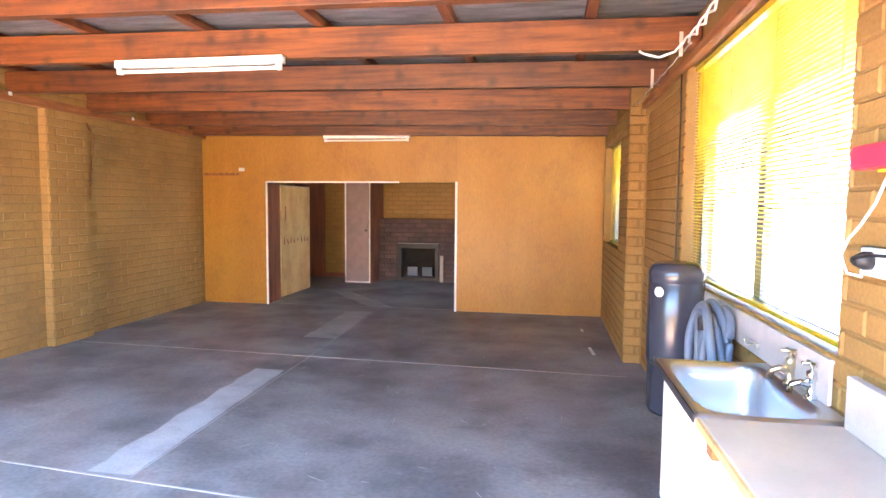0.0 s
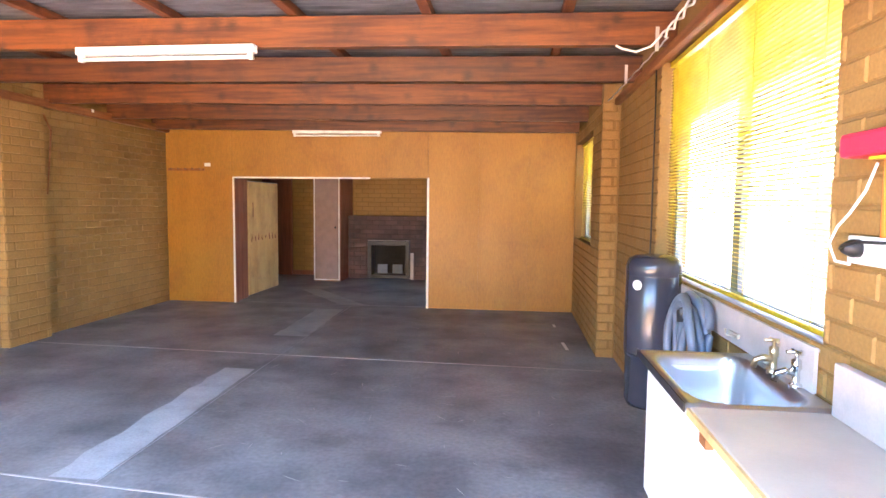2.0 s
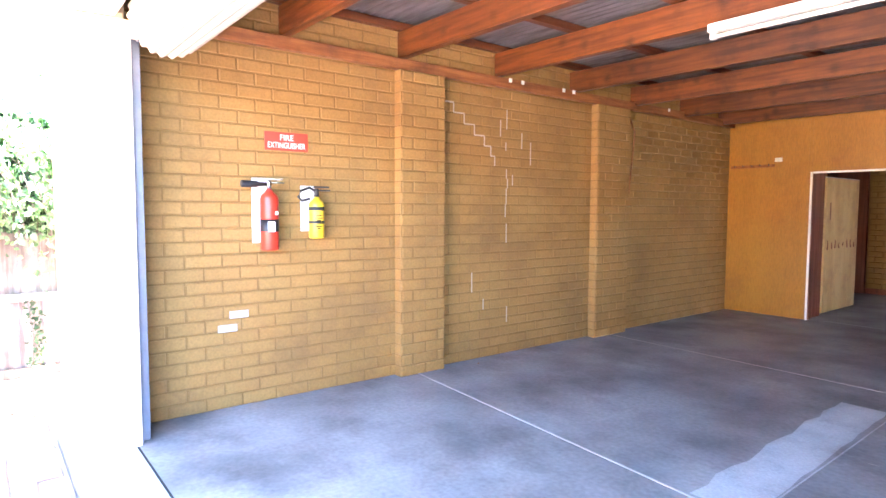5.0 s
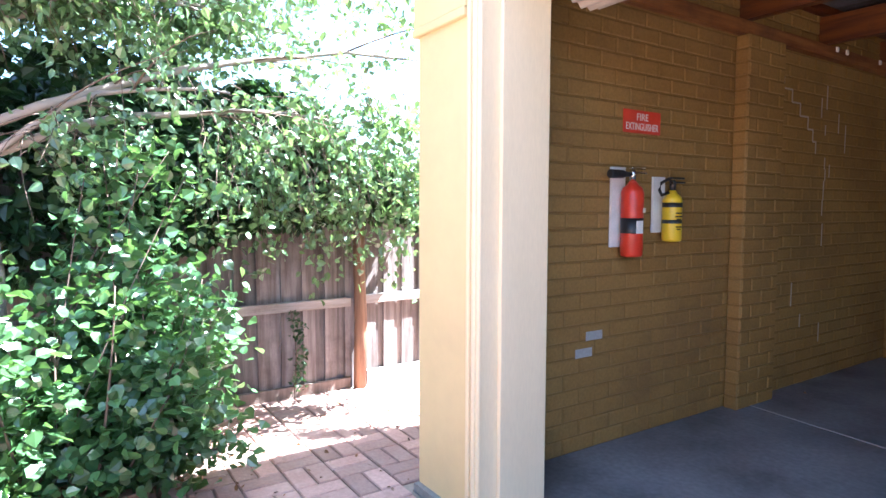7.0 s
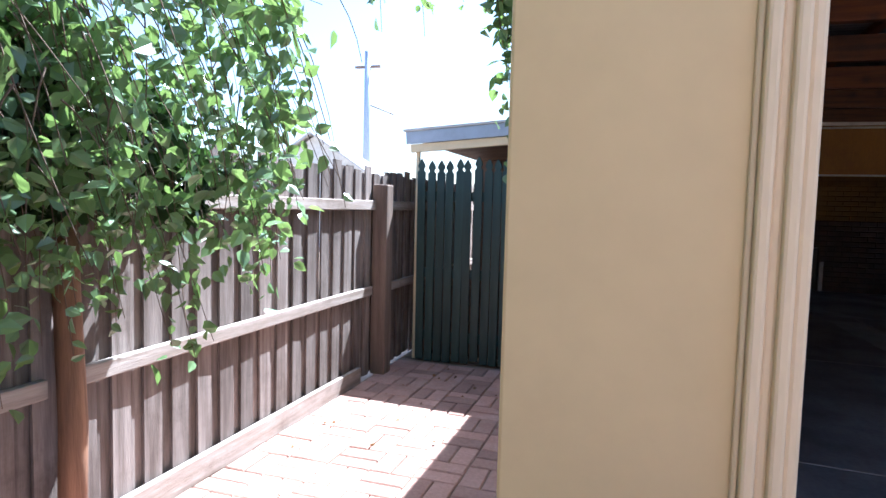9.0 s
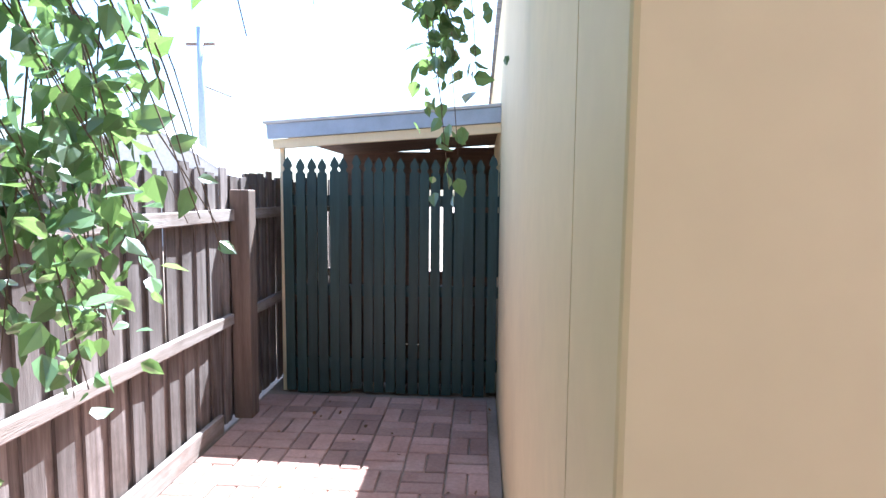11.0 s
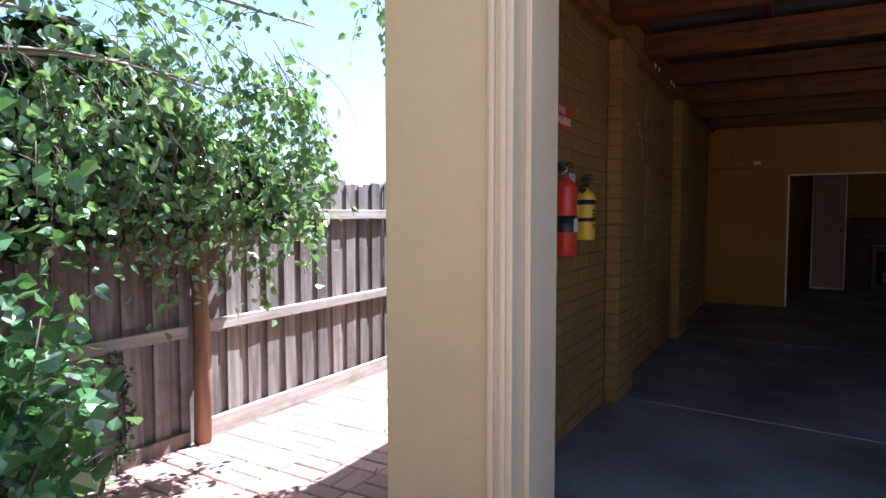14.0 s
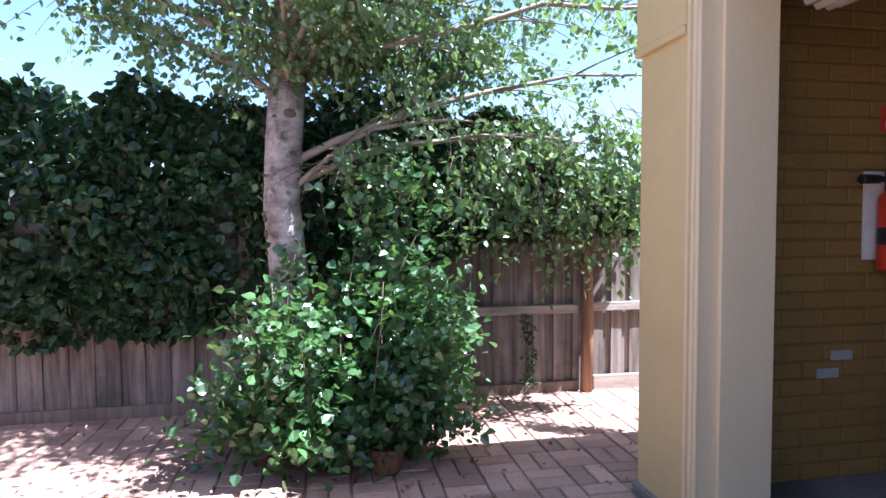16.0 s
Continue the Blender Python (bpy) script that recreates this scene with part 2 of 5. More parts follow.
def tube(bm, points, r0, r1=None, steps=8):
    """A tapered round tube along points."""
    r1 = r0 if r1 is None else r1
    pts = [Vector(p) for p in points]
    rings = []
    for i, p in enumerate(pts):
        d = (pts[min(i + 1, len(pts) - 1)] - pts[max(i - 1, 0)]).normalized()
        u = d.cross(Vector((0.13, 0.21, 0.97))).normalized()
        if u.length < 0.1:
            u = d.cross(Vector((1, 0, 0))).normalized()
        v = d.cross(u)
        r = r0 + (r1 - r0) * i / (len(pts) - 1)
        rings.append([bm.verts.new(p + r * (math.cos(2 * math.pi * k / steps) * u + math.sin(2 * math.pi * k / steps) * v)) for k in range(steps)])
    for a, b in zip(rings, rings[1:]):
        for k in range(steps):
            bm.faces.new((a[k], a[(k + 1) % steps], b[(k + 1) % steps], b[k])).smooth = True
    bm.faces.new(rings[0][::-1])
    bm.faces.new(rings[-1])
    return bm


def make(name, bm, mat):
    bmesh.ops.recalc_face_normals(bm, faces=bm.faces)
    me = bpy.data.meshes.new(name)
    bm.to_mesh(me)
    bm.free()
    me.materials.append(mat)
    return new(name, me)


def structure(name, bm, mat, label=""):
    return tagged(make(name, bm, mat), label, kind="structure")


def thing(name, label, category, group="", at=(0, 0, 0)):
    ob = new(name)
    ob.location = at
    ob.empty_display_size = 0.1
    return tagged(ob, label, category, group)


def part(name, bm, mat, parent, label=""):
    """One mesh under a thing; the mesh is given in world metres."""
    ob = make(name, bm, mat)
    ob.parent = parent
    base = parent.matrix_basis if parent.parent is None else parent.parent.matrix_basis @ parent.matrix_basis
    ob.matrix_parent_inverse = base.inverted()
    return tagged(ob, label) if label else ob


def joined(name, verts, faces, mat, parent=None, label="", stuff=True):
    me = bpy.data.meshes.new(name)
    me.from_pydata(verts, [], faces)
    me.materials.append(mat)
    ob = new(name, me)
    if parent:
        ob.parent = parent
    return tagged(ob, label, kind="stuff" if stuff else "")


def sub(name, me, parent, m):
    """A piece that shares its mesh with its like."""
    ob = new(name, me)
    ob.parent = parent
    ob.matrix_basis = m
    return ob


def chamfer_block(w, h, d, c=0.006):
    """Verts and faces of a block w long, h high, whose chamfered face stands d proud at -Y of the origin plane."""
    v = []
    for y, e in ((0.0, 0.0), (-d + c, 0.0), (-d, c)):
        v += [(-w / 2 + e, y, -h / 2 + e), (w / 2 - e, y, -h / 2 + e), (w / 2 - e, y, h / 2 - e), (-w / 2 + e, y, h / 2 - e)]
    f = []
    for a in (0, 4):
        f += [(a + k, a + (k + 1) % 4, a + 4 + (k + 1) % 4, a + 4 + k) for k in range(4)]
    f.append((8, 9, 10, 11))
    return v, f


BLOCKS = {}


def block_mesh(w, h, d, mat, name):
    key = (round(w, 3), round(h, 3), round(d, 3), mat.name)
    if key not in BLOCKS:
        v, f = chamfer_block(w, h, d)
        me = bpy.data.meshes.new(name)
        me.from_pydata(v, [], f)
        me.materials.append(mat)
        BLOCKS[key] = me
    return BLOCKS[key]


def lay_blocks(parent, places, mat, single, name="brick"):
    """Lays blocks (pose, w, h, d); those for which single(pose) holds become pieces of their own, up to 290."""
    verts, faces, count = [], [], 0
    for m, w, h, d in places:
        if count < 290 and single(m.translation):
            sub(name, block_mesh(w, h, d, mat, name), parent, m)
            count += 1
        else:
            v, f = chamfer_block(w, h, d)
            b = len(verts)
            verts += [tuple(m @ Vector(q)) for q in v]
            faces += [tuple(b + k for k in q) for q in f]
    if verts:
        joined("brickwork", verts, faces, mat, parent)


COURSE, LENGTH = 0.0886, 0.245


def courses(origin, along, width, z0, z1, holes=(), first=0.0, depth=0.008):
    """Running-bond bricks on an upright face: poses with -Y facing out of the wall. along: degrees of the face's own x axis."""
    out = []
    rng = random.Random(int(abs(origin[0] * 91 + origin[1] * 57) + width * 13))
    rows = int(round((z1 - z0) / COURSE))
    for r in range(rows):
        zc = z0 + (r + 0.5) * COURSE
        u = -LENGTH / 2 * (r % 2) - first
        while u < width - 0.02:
            a, b = max(u, 0), min(u + LENGTH, width)
            u += LENGTH
            spans = [(a, b)]
            for h0, h1, k0, k1 in holes:
                if k0 < zc < k1:
                    spans = [s for a2, b2 in spans for s in ((a2, min(b2, h0)), (max(a2, h1), b2)) if s[1] - s[0] > 0.02]
            for a2, b2 in spans:
                if b2 - a2 < 0.03:
                    continue
                w = round((b2 - a2) / 0.035) * 0.035 if b2 - a2 < LENGTH - 0.01 else LENGTH
                m = Matrix.Translation((origin[0], origin[1], 0)) @ pose(0, 0, 0, 0, 0, along) @ Matrix.Translation(((a2 + b2) / 2, 0, zc)) @ pose(0, 0, 0, 0, rng.uniform(-0.25, 0.25), 0)
                out.append((m, min(w, b2 - a2) - 0.009, COURSE - 0.010, depth))
    return out


# ---- setting: the garage shell
floor = structure("floor", boxes((-0.16, -0.90, -0.25, 6.3, 10.6, 0.0)), M_FLOOR, "worn grey concrete garage floor with pale joints")


def floor_strip(a, b, w, z, mat, label=""):
    """A thin strip of one width on the floor between two points."""
    a, b = Vector((*a, z)), Vector((*b, z))
    n = (b - a).normalized().cross(Vector((0, 0, 1))) * w / 2
    bm = bmesh.new()
    low = [bm.verts.new(q + Vector((0, 0, -z))) for q in (a - n, b - n, b + n, a + n)]
    top = [bm.verts.new(q) for q in (a - n, b - n, b + n, a + n)]
    bm.faces.new(top)
    for k in range(4):
        bm.faces.new((low[k], low[(k + 1) % 4], top[(k + 1) % 4], top[k]))
    return part("joint_or_sun_mark", bm, mat, floor, label)


floor_strip((0.02, 4.235), (5.92, 4.008), 0.013, 0.002, M_JOINT, "pale saw-cut joint")
floor_strip((0.10, 1.632), (5.95, 1.13), 0.014, 0.002, M_JOINT, "pale saw-cut joint")
floor_strip((0.02, 7.03), (5.92, 7.02), 0.012, 0.0018, M_PATCH)
floor_strip((2.915, 1.42), (2.80, 6.9), 0.008, 0.0016, M_PATCH)
floor_strip((0.38, -0.556), (5.7, -0.556), 0.012, 0.0022, M_SOOT, "dark gap behind the threshold")
# two slivers of sunlight from the window, painted as white strips
floor_strip((5.635, 5.90), (5.628, 6.06), 0.030, 0.0016, M_WHITE, "painted sun patch")
floor_strip((5.685, 4.76), (5.660, 5.09), 0.034, 0.0016, M_WHITE, "painted sun patch")
# the last, slanting one paints window light on the rear room floor
for k, (x0, y0, x1, y1) in enumerate(((2.62, 1.44, 2.905, 3.60), (2.46, 4.92, 2.84, 6.62), (2.62, 0.1, 2.90, 1.07), (1.48, 7.06, 1.86, 8.42))):
    bm = bmesh.new()
    rng = random.Random(40 + k)
    edge = []
    steps = 14
    for s in range(steps + 1):
        edge.append((x0 + rng.uniform(-0.02, 0.02), y0 + (y1 - y0) * s / steps))
    for s in range(steps, -1, -1):
        edge.append((x1 + rng.uniform(-0.006, 0.006), y0 + (y1 - y0) * s / steps))
    lean = (-0.036, -0.04, 0.0, -0.80)[k]
    bm.faces.new([bm.verts.new((a + lean * (b - (y0 if k < 3 else y1)), b, 0.003)) for a, b in edge])
    part("floor_patch", bm, M_PATCH, floor, "pale patched concrete strip; in the rear room, painted window light")
for k in range(90):
    rng = random.Random(200 + k)
    x, y, a, s = rng.uniform(2.6, 5.5), rng.uniform(1.5, 6.2), rng.uniform(0, 3.1), rng.uniform(0.015, 0.09)
    bm = bmesh.new()
    bm.faces.new([bm.verts.new((x + math.cos(a) * s * u - math.sin(a) * v, y + math.sin(a) * s * u + math.cos(a) * v, 0.0015)) for u, v in ((-1, -0.003), (0.3, -0.004), (1, 0), (0.2, 0.004))])
    part("scratch", bm, M_JOINT, floor)
part("threshold_strip", boxes((0.37, -0.90, 0.0, 5.7, -0.565, 0.006)), M_PATCH, floor, "pale concrete door threshold")

wall_west = structure("wall_west", boxes((-0.15, -0.55, 0, -0.0, 10.6, 2.85)), M_MORTAR, "cream-painted brick side wall")
wall_east = structure("wall_east", boxes((6.11, -0.90, 0, 6.32, 4.5, 1.03), (6.11, -0.90, 2.49, 6.32, 4.5, 2.77), (6.11, -0.90, 1.03, 6.32, 0.62, 2.49), (6.11, 2.94, 1.03, 6.32, 4.5, 2.49)), M_MORTAR, "cream-painted brick wall with a wide window")
wall_east_rear = structure("wall_east_rear", boxes((5.94, 4.512, 0, 6.32, 7.0, 1.04), (5.94, 4.512, 2.30, 6.32, 7.0, 2.77), (5.94, 4.512, 1.04, 6.32, 5.15, 2.30), (5.94, 6.86, 1.04, 6.32, 7.0, 2.30), (5.94, 7.0, 0, 6.32, 7.6, 2.77), (5.94, 9.2, 0, 6.32, 10.6, 2.77), (5.94, 7.6, 0, 6.32, 9.2, 0.95), (5.94, 7.6, 2.2, 6.32, 9.2, 2.77)), M_MORTAR, "cream-painted brick wall with a small window")
wall_north = structure("wall_north", boxes((0.0, 10.41, 0, 5.94, 10.6, 2.81)), M_MORTAR, "cream-painted brick end wall with a fireplace")
roof = bmesh.new()
ny = 860
ends = []
# the east overhang to 7.2 is unseen, added to keep sun off the blinds
for x in (-0.20, 7.2):
    ends.append([roof.verts.new((x, -1.0 + 11.7 * k / ny, 2.915 + 0.009 * math.sin(2 * math.pi * (11.7 * k / ny) / 0.076))) for k in range(ny + 1)])
for k in range(ny):
    roof.faces.new((ends[0][k], ends[1][k], ends[1][k + 1], ends[0][k + 1])).smooth = True
roof.transform(Matrix.Translation((0, 0, 2.86)) @ pose(0, 0, 0, 0, 0.7, 0) @ Matrix.Translation((0, 0, -2.91)))
structure("ceiling", roof, M_IRON, "grey corrugated iron roof seen from below")
# added out of view, so that the gaps between slats look dark
structure("eave", boxes((6.33, -0.9, 2.66, 7.2, 10.6, 2.70)), M_REDBROWN, "unseen dark eave lining, added to darken the view through the blinds")
structure("ceiling_rear_room", boxes((0.002, 7.032, 2.46, 5.938, 10.408, 2.5)), M_REDBROWN, "dark timber ceiling of the rear room")

# front pillar with its moulded trim, and the lintel
pillar = structure("pillar", boxes((-0.165, -0.87, -0.02, 0.33, -0.55, 2.83), bevel=0.008), M_RENDER, "cream rendered pillar beside the garage opening")
part("pillar_band", boxes((-0.19, -0.895, 2.15, 0.24, -0.54, 2.19), (-0.183, -0.888, 2.19, 0.24, -0.54, 2.82), bevel=0.008), M_RENDER, pillar, "raised band near the top")
trim = bmesh.new()
for x0, x1, d in ((0.250, 0.262, 0.010), (0.262, 0.286, 0.026), (0.284, 0.306, 0.014), (0.304, 0.328, 0.028), (0.327, 0.351, 0.020)):
    box(trim, x0, -0.87 - d, -0.02, x1, -0.869, 2.45, 0.007)
box(trim, 0.3305, -0.886, -0.02, 0.350, -0.56, 2.45, 0.005)
part("trim", trim, M_TRIM, pillar, "moulded cream timber trim")
part("jamb_lining", boxes((0.3505, -0.79, 0.0, 0.373, -0.53, 2.41), bevel=0.004), M_TRIM, pillar, "flat cream jamb lining")
guide = boxes((0.285, -0.549, 0, 0.338, -0.515, 2.35), (0.285, -0.515, 0, 0.297, -0.47, 2.35), bevel=0.004)
part("door_guide", guide, M_GREYPAINT, pillar, "grey steel roller door guide")
structure("lintel", boxes((0.331, -0.86, 2.42, 6.3, -0.60, 2.76), bevel=0.01), M_CREAM, "cream lintel above the garage opening")
structure("pillar_east", boxes((5.75, -0.91, -0.02, 6.34, -0.60, 2.41), bevel=0.008), M_RENDER, "cream rendered pillar at the end of the opening")

structure("wall_west_outer", boxes((-0.1645, -0.548, -0.25, -0.152, 10.6, 2.84)), M_RENDER, "cream rendered outer face of the side wall")

door_roll = thing("roller_door", "rolled-up off-white ribbed roller door on its drum", "roller door", at=(3.1, -0.36, 2.46))
bm = bmesh.new()
rings = []
for x in (0.40, 5.72):
    rings.append([bm.verts.new((x, -0.35 + (0.195 + 0.008 * math.cos(a * 22)) * math.cos(a), 2.425 + (0.195 + 0.008 * math.cos(a * 22)) * math.sin(a))) for a in [2 * math.pi * k / 176 for k in range(176)]])
for k in range(176):
    bm.faces.new((rings[0][k], rings[0][(k + 1) % 176], rings[1][(k + 1) % 176], rings[1][k]))
bm.faces.new(rings[0][::-1])
bm.faces.new(rings[1])
part("curtain", bm, M_ROLLER, door_roll)
part("bottom_rail", boxes((0.40, -0.545, 2.30, 5.72, -0.50, 2.36), bevel=0.006), M_ROLLER, door_roll)
part("end_bracket", boxes((0.36, -0.50, 2.3, 0.38, -0.2, 2.65), bevel=0.004), M_GREYPAINT, door_roll, "grey steel drum bracket")

# roof timbers, falling slightly to the east
FALL = Matrix.Translation((0, 0, 2.585)) @ pose(0, 0, 0, 0, 0.7, 0) @ Matrix.Translation((0, 0, -2.585))
for y in (-0.02, 0.52, 1.52, 2.58, 3.62, 4.66, 5.68, 6.62):
    bm = boxes((0.0, y - 0.037, 2.585, 6.1, y + 0.037, 2.79), bevel=0.006)
    bm.transform(Matrix.Translation((0, 0, -0.02 * max(0, y - 2.58))) @ FALL)
    tagged(make("ceiling_beam", bm, M_BEAM), "orange-stained knotty pine roof beam", "beam", "roof beams")
for x in (0.0, 0.85, 1.75, 2.66, 3.56, 4.47, 5.38):
    bm = boxes((x + 0.005, -0.55, 2.794, x + 0.075, 7.0, 2.852), bevel=0.005)
    bm.transform(FALL)
    tagged(make("purlin", bm, M_PURLIN), "stained pine purlin under the iron roof", "purlin", "roof purlins")
tagged(make("wall_plate", boxes((0.013, -0.3, 2.485, 0.075, 6.92, 2.575), bevel=0.006), M_PLATE), "rough stained timber plate along the wall top", "wall plate")
tagged(make("wall_plate", boxes((6.045, -0.3, 2.452, 6.097, 6.92, 2.515), bevel=0.006), M_PLATE), "rough stained timber plate above the windows", "wall plate")
for y in (1.52, 2.58, 3.62, 4.66, 5.68):
    for x in (5.965,):
        tagged(make("strap", boxes((x, y - 0.043, 2.47, x + 0.022, y - 0.040, 2.62)), M_PANEL), "small galvanised steel strap on a roof beam", "strap", "beam straps")

# partition of hardboard sheets with the wide opening
partition = structure("wall_partition", boxes((0.0, 6.945, 0, 1.04, 7.03, 2.76), (3.91, 6.945, 0, 5.94, 7.03, 2.76), (1.04, 6.945, 1.845, 3.91, 7.03, 2.76)), M_PLY, "orange varnished hardboard partition")
for x0, x1, z0, z1 in ((0.0, 1.0, 0.0, 2.50), (1.003, 1.04, 0, 2.50), (1.043, 2.30, 1.845, 2.50), (2.303, 3.30, 1.845, 2.50), (3.303, 3.907, 1.845, 2.50), (3.913, 4.62, 0, 2.50), (4.623, 5.30, 0, 2.50), (5.303, 5.935, 0, 2.50)):
    part("panel", boxes((x0 - 0.0011, 6.932, z0 + 0.004, x1 + 0.0011, 6.945, z1), bevel=0.001), M_PLY, partition)
part("trim", boxes((1.03, 6.915, 0, 1.052, 6.931, 1.85)), M_WHITE, partition, "chipped white edge strip")
part("trim", boxes((1.06, 6.915, 1.83, 3.08, 6.931, 1.853)), M_WHITE, partition, "white edge strip")
part("trim", boxes((3.895, 6.912, 0, 3.925, 6.931, 1.85)), M_WHITE, partition, "white edge strip")
part("jamb", boxes((1.041, 6.95, 0, 1.055, 7.03, 1.84)), M_REDBROWN, partition, "dark stained jamb")
rack = thing("coat_rack", "dark timber coat rack rail with hooks on the partition", "coat rack", at=(0.3, 6.93, 1.95))
part("board", boxes((0.03, 6.919, 1.935, 0.60, 6.931, 1.972), bevel=0.003), M_PLATE, rack)
for k in range(5):
    part("hook", tube(bmesh.new(), [(0.1 + k * 0.11, 6.915, 1.965), (0.1 + k * 0.11, 6.885, 1.955), (0.1 + k * 0.11, 6.87, 1.975)], 0.004, steps=6), M_BLACK, rack)
sw = thing("light_switch", "small white light switch on the partition", "light switch", at=(0.64, 6.93, 2.03))
part("plate", boxes((0.60, 6.92, 2.0, 0.69, 6.931, 2.05), bevel=0.003), M_WHITE, sw)
part("rocker", boxes((0.632, 6.915, 2.012, 0.658, 6.921, 2.038), bevel=0.002), M_WHITE, sw)


def batten_light(x0, x1, y, z):
    ob = thing("ceiling_light", "white fluorescent batten light, switched off", "ceiling light", "batten lights", at=((x0 + x1) / 2, y, z + 0.09))
    part("body", boxes((x0, y - 0.035, z + 0.045, x1, y + 0.035, z + 0.098), bevel=0.006), M_WHITE, ob)
    part("tube", tube(bmesh.new(), [(x0 + 0.045, y - 0.012, z + 0.016), (x1 - 0.045, y - 0.012, z + 0.016)], 0.014, steps=14), M_WHITE, ob, "white glass tube")
    for x in (x0 + 0.012, x1 - 0.05):
        part("end_cap", boxes((x, y - 0.026, z, x + 0.036, y + 0.014, z + 0.046), bevel=0.006), M_WHITE, ob)


batten_light(2.07, 3.36, 2.50, 2.453)
batten_light(2.06, 3.30, 6.63, 2.392)


# ---- rear room
door = thing("open_door", "stained pale plywood door standing open in the rear room", "door", at=(1.03, 7.42, 0))
part("leaf", boxes((1.0, 7.43, 0.03, 1.035, 8.59, 1.80), bevel=0.004), M_DOORPLY, door)
rng = random.Random(71)
for k in range(8):
    y, h = 7.52 + k * 0.135 + rng.uniform(-0.02, 0.02), rng.uniform(0.05, 0.13)
    part("scorch_mark", tube(bmesh.new(), [(1.035, y, 0.88 + rng.uniform(-0.02, 0.02)), (1.0365, y + rng.uniform(-0.02, 0.02), 0.88 + h * 0.5), (1.035, y + rng.uniform(-0.03, 0.03), 0.88 + h)], 0.014, 0.006, 6), M_REDBROWN, door, "dark stained mark")
part("slot", boxes((1.035, 7.57, 1.25, 1.038, 7.60, 1.48), bevel=0.001), M_REDBROWN, door, "dark slot")
part("top_strip", boxes((1.0, 7.43, 1.801, 1.035, 8.59, 1.81)), M_JOINT, door, "pale worn edge")
side = structure("side_panel", boxes((0.975, 7.031, 0, 1.015, 7.425, 2.45)), M_REDBROWN, "red-brown timber side panel behind the opening")
for z0, z1, m in ((0.10, 0.26, M_PANEL), (0.40, 0.58, M_PANEL), (1.36, 1.60, M_PANEL), (0.62, 0.98, M_BLACK), (1.64, 1.72, M_BLACK)):
    part("hinge_plate", boxes((1.0155, 7.06, z0, 1.021, 7.10, z1), bevel=0.001), m, side)
structure("rear_panel", boxes((0.0, 10.33, 0, 0.62, 10.39, 2.45)), M_REDBROWN, "dark timber panel in the corner of the rear room")
structure("baseboard", boxes((0.63, 10.37, 0, 1.84, 10.398, 0.09)), M_REDBROWN, "dark baseboard of the rear room")
cup = thing("cupboard", "tall narrow mauve cupboard beside the chimney", "cupboard", at=(1.63, 9.7, 0))
part("body", boxes((1.375, 9.50, 0, 1.885, 10.38, 2.45)), M_REDBROWN, cup, "dark timber carcass")
part("door", boxes((1.405, 9.48, 0.05, 1.845, 9.499, 2.40), bevel=0.003), M_PINK, cup)
part("edge_strip", boxes((1.378, 9.474, 0.02, 1.396, 9.499, 2.43), (1.855, 9.474, 0.02, 1.873, 9.499, 2.43), (1.396, 9.474, 0.02, 1.855, 9.499, 0.042)), M_WHITE, cup, "white edge strip")
part("handle", lathe(bmesh.new(), [(0.012, 0), (0.012, 0.02), (0.02, 0.03), (0.012, 0.04)], (1.80, 9.48, 1.02), pose(0, 0, 0, 90)), M_BLACK, cup)
chimney = structure("fireplace", boxes((1.89, 10.030, 0, 2.28, 10.410, 1.23), (3.12, 10.030, 0, 4.6, 10.410, 1.23), (2.28, 10.030, 0.76, 3.12, 10.410, 1.23), (2.28, 10.330, 0, 3.12, 10.410, 0.76)), M_DARKMORTAR, "soot-stained dark brick fireplace")
heater = thing("firebox", "black iron firebox with a glass front in the fireplace", "fireplace", at=(2.7, 9.8, 0))
part("frame", boxes((2.29, 10.000, 0.02, 2.36, 10.290, 0.75), (3.04, 10.000, 0.02, 3.11, 10.290, 0.75), (2.36, 10.000, 0.66, 3.04, 10.290, 0.75), (2.36, 10.000, 0.02, 3.04, 10.290, 0.08), bevel=0.006), M_BLACK, heater)
part("back", boxes((2.36, 10.290, 0.08, 3.04, 10.320, 0.66)), M_SOOT, heater)
part("trim", boxes((2.29, 9.990, 0.752, 3.11, 10.005, 0.760)), M_PANEL, heater, "thin bright metal trim")
for x in (2.46, 2.76):
    part("panel", boxes((x, 10.110, 0.1, x + 0.2, 10.130, 0.28), bevel=0.005), M_HOSE, heater, "grey panel")
part("post", boxes((3.14, 9.970, 0.0, 3.20, 10.025, 0.52)), M_PANEL, heater, "pale upright beside the firebox")


# ---- windows and blinds
def window(name, x, y0, y1, z0, z1, label):
    w = structure(name, boxes((x, y0, z0, x + 0.05, y1, z0 + 0.045), (x, y0, z1 - 0.045, x + 0.05, y1, z1), (x, y0, z0, x + 0.05, y0 + 0.045, z1), (x, y1 - 0.045, z0, x + 0.05, y1, z1), (x + 0.004, (y0 + y1) / 2 - 0.05, z0, x + 0.046, (y0 + y1) / 2 + 0.05, z1)), M_SASH, label)
    for a, b in ((y0 + 0.045, (y0 + y1) / 2 - 0.05), ((y0 + y1) / 2 + 0.05, y1 - 0.045)):
        g = part("pane", boxes((x + 0.022, a, z0 + 0.045, x + 0.027, b, z1 - 0.045)), M_GLASS, w)
        g.visible_shadow = False
    return w


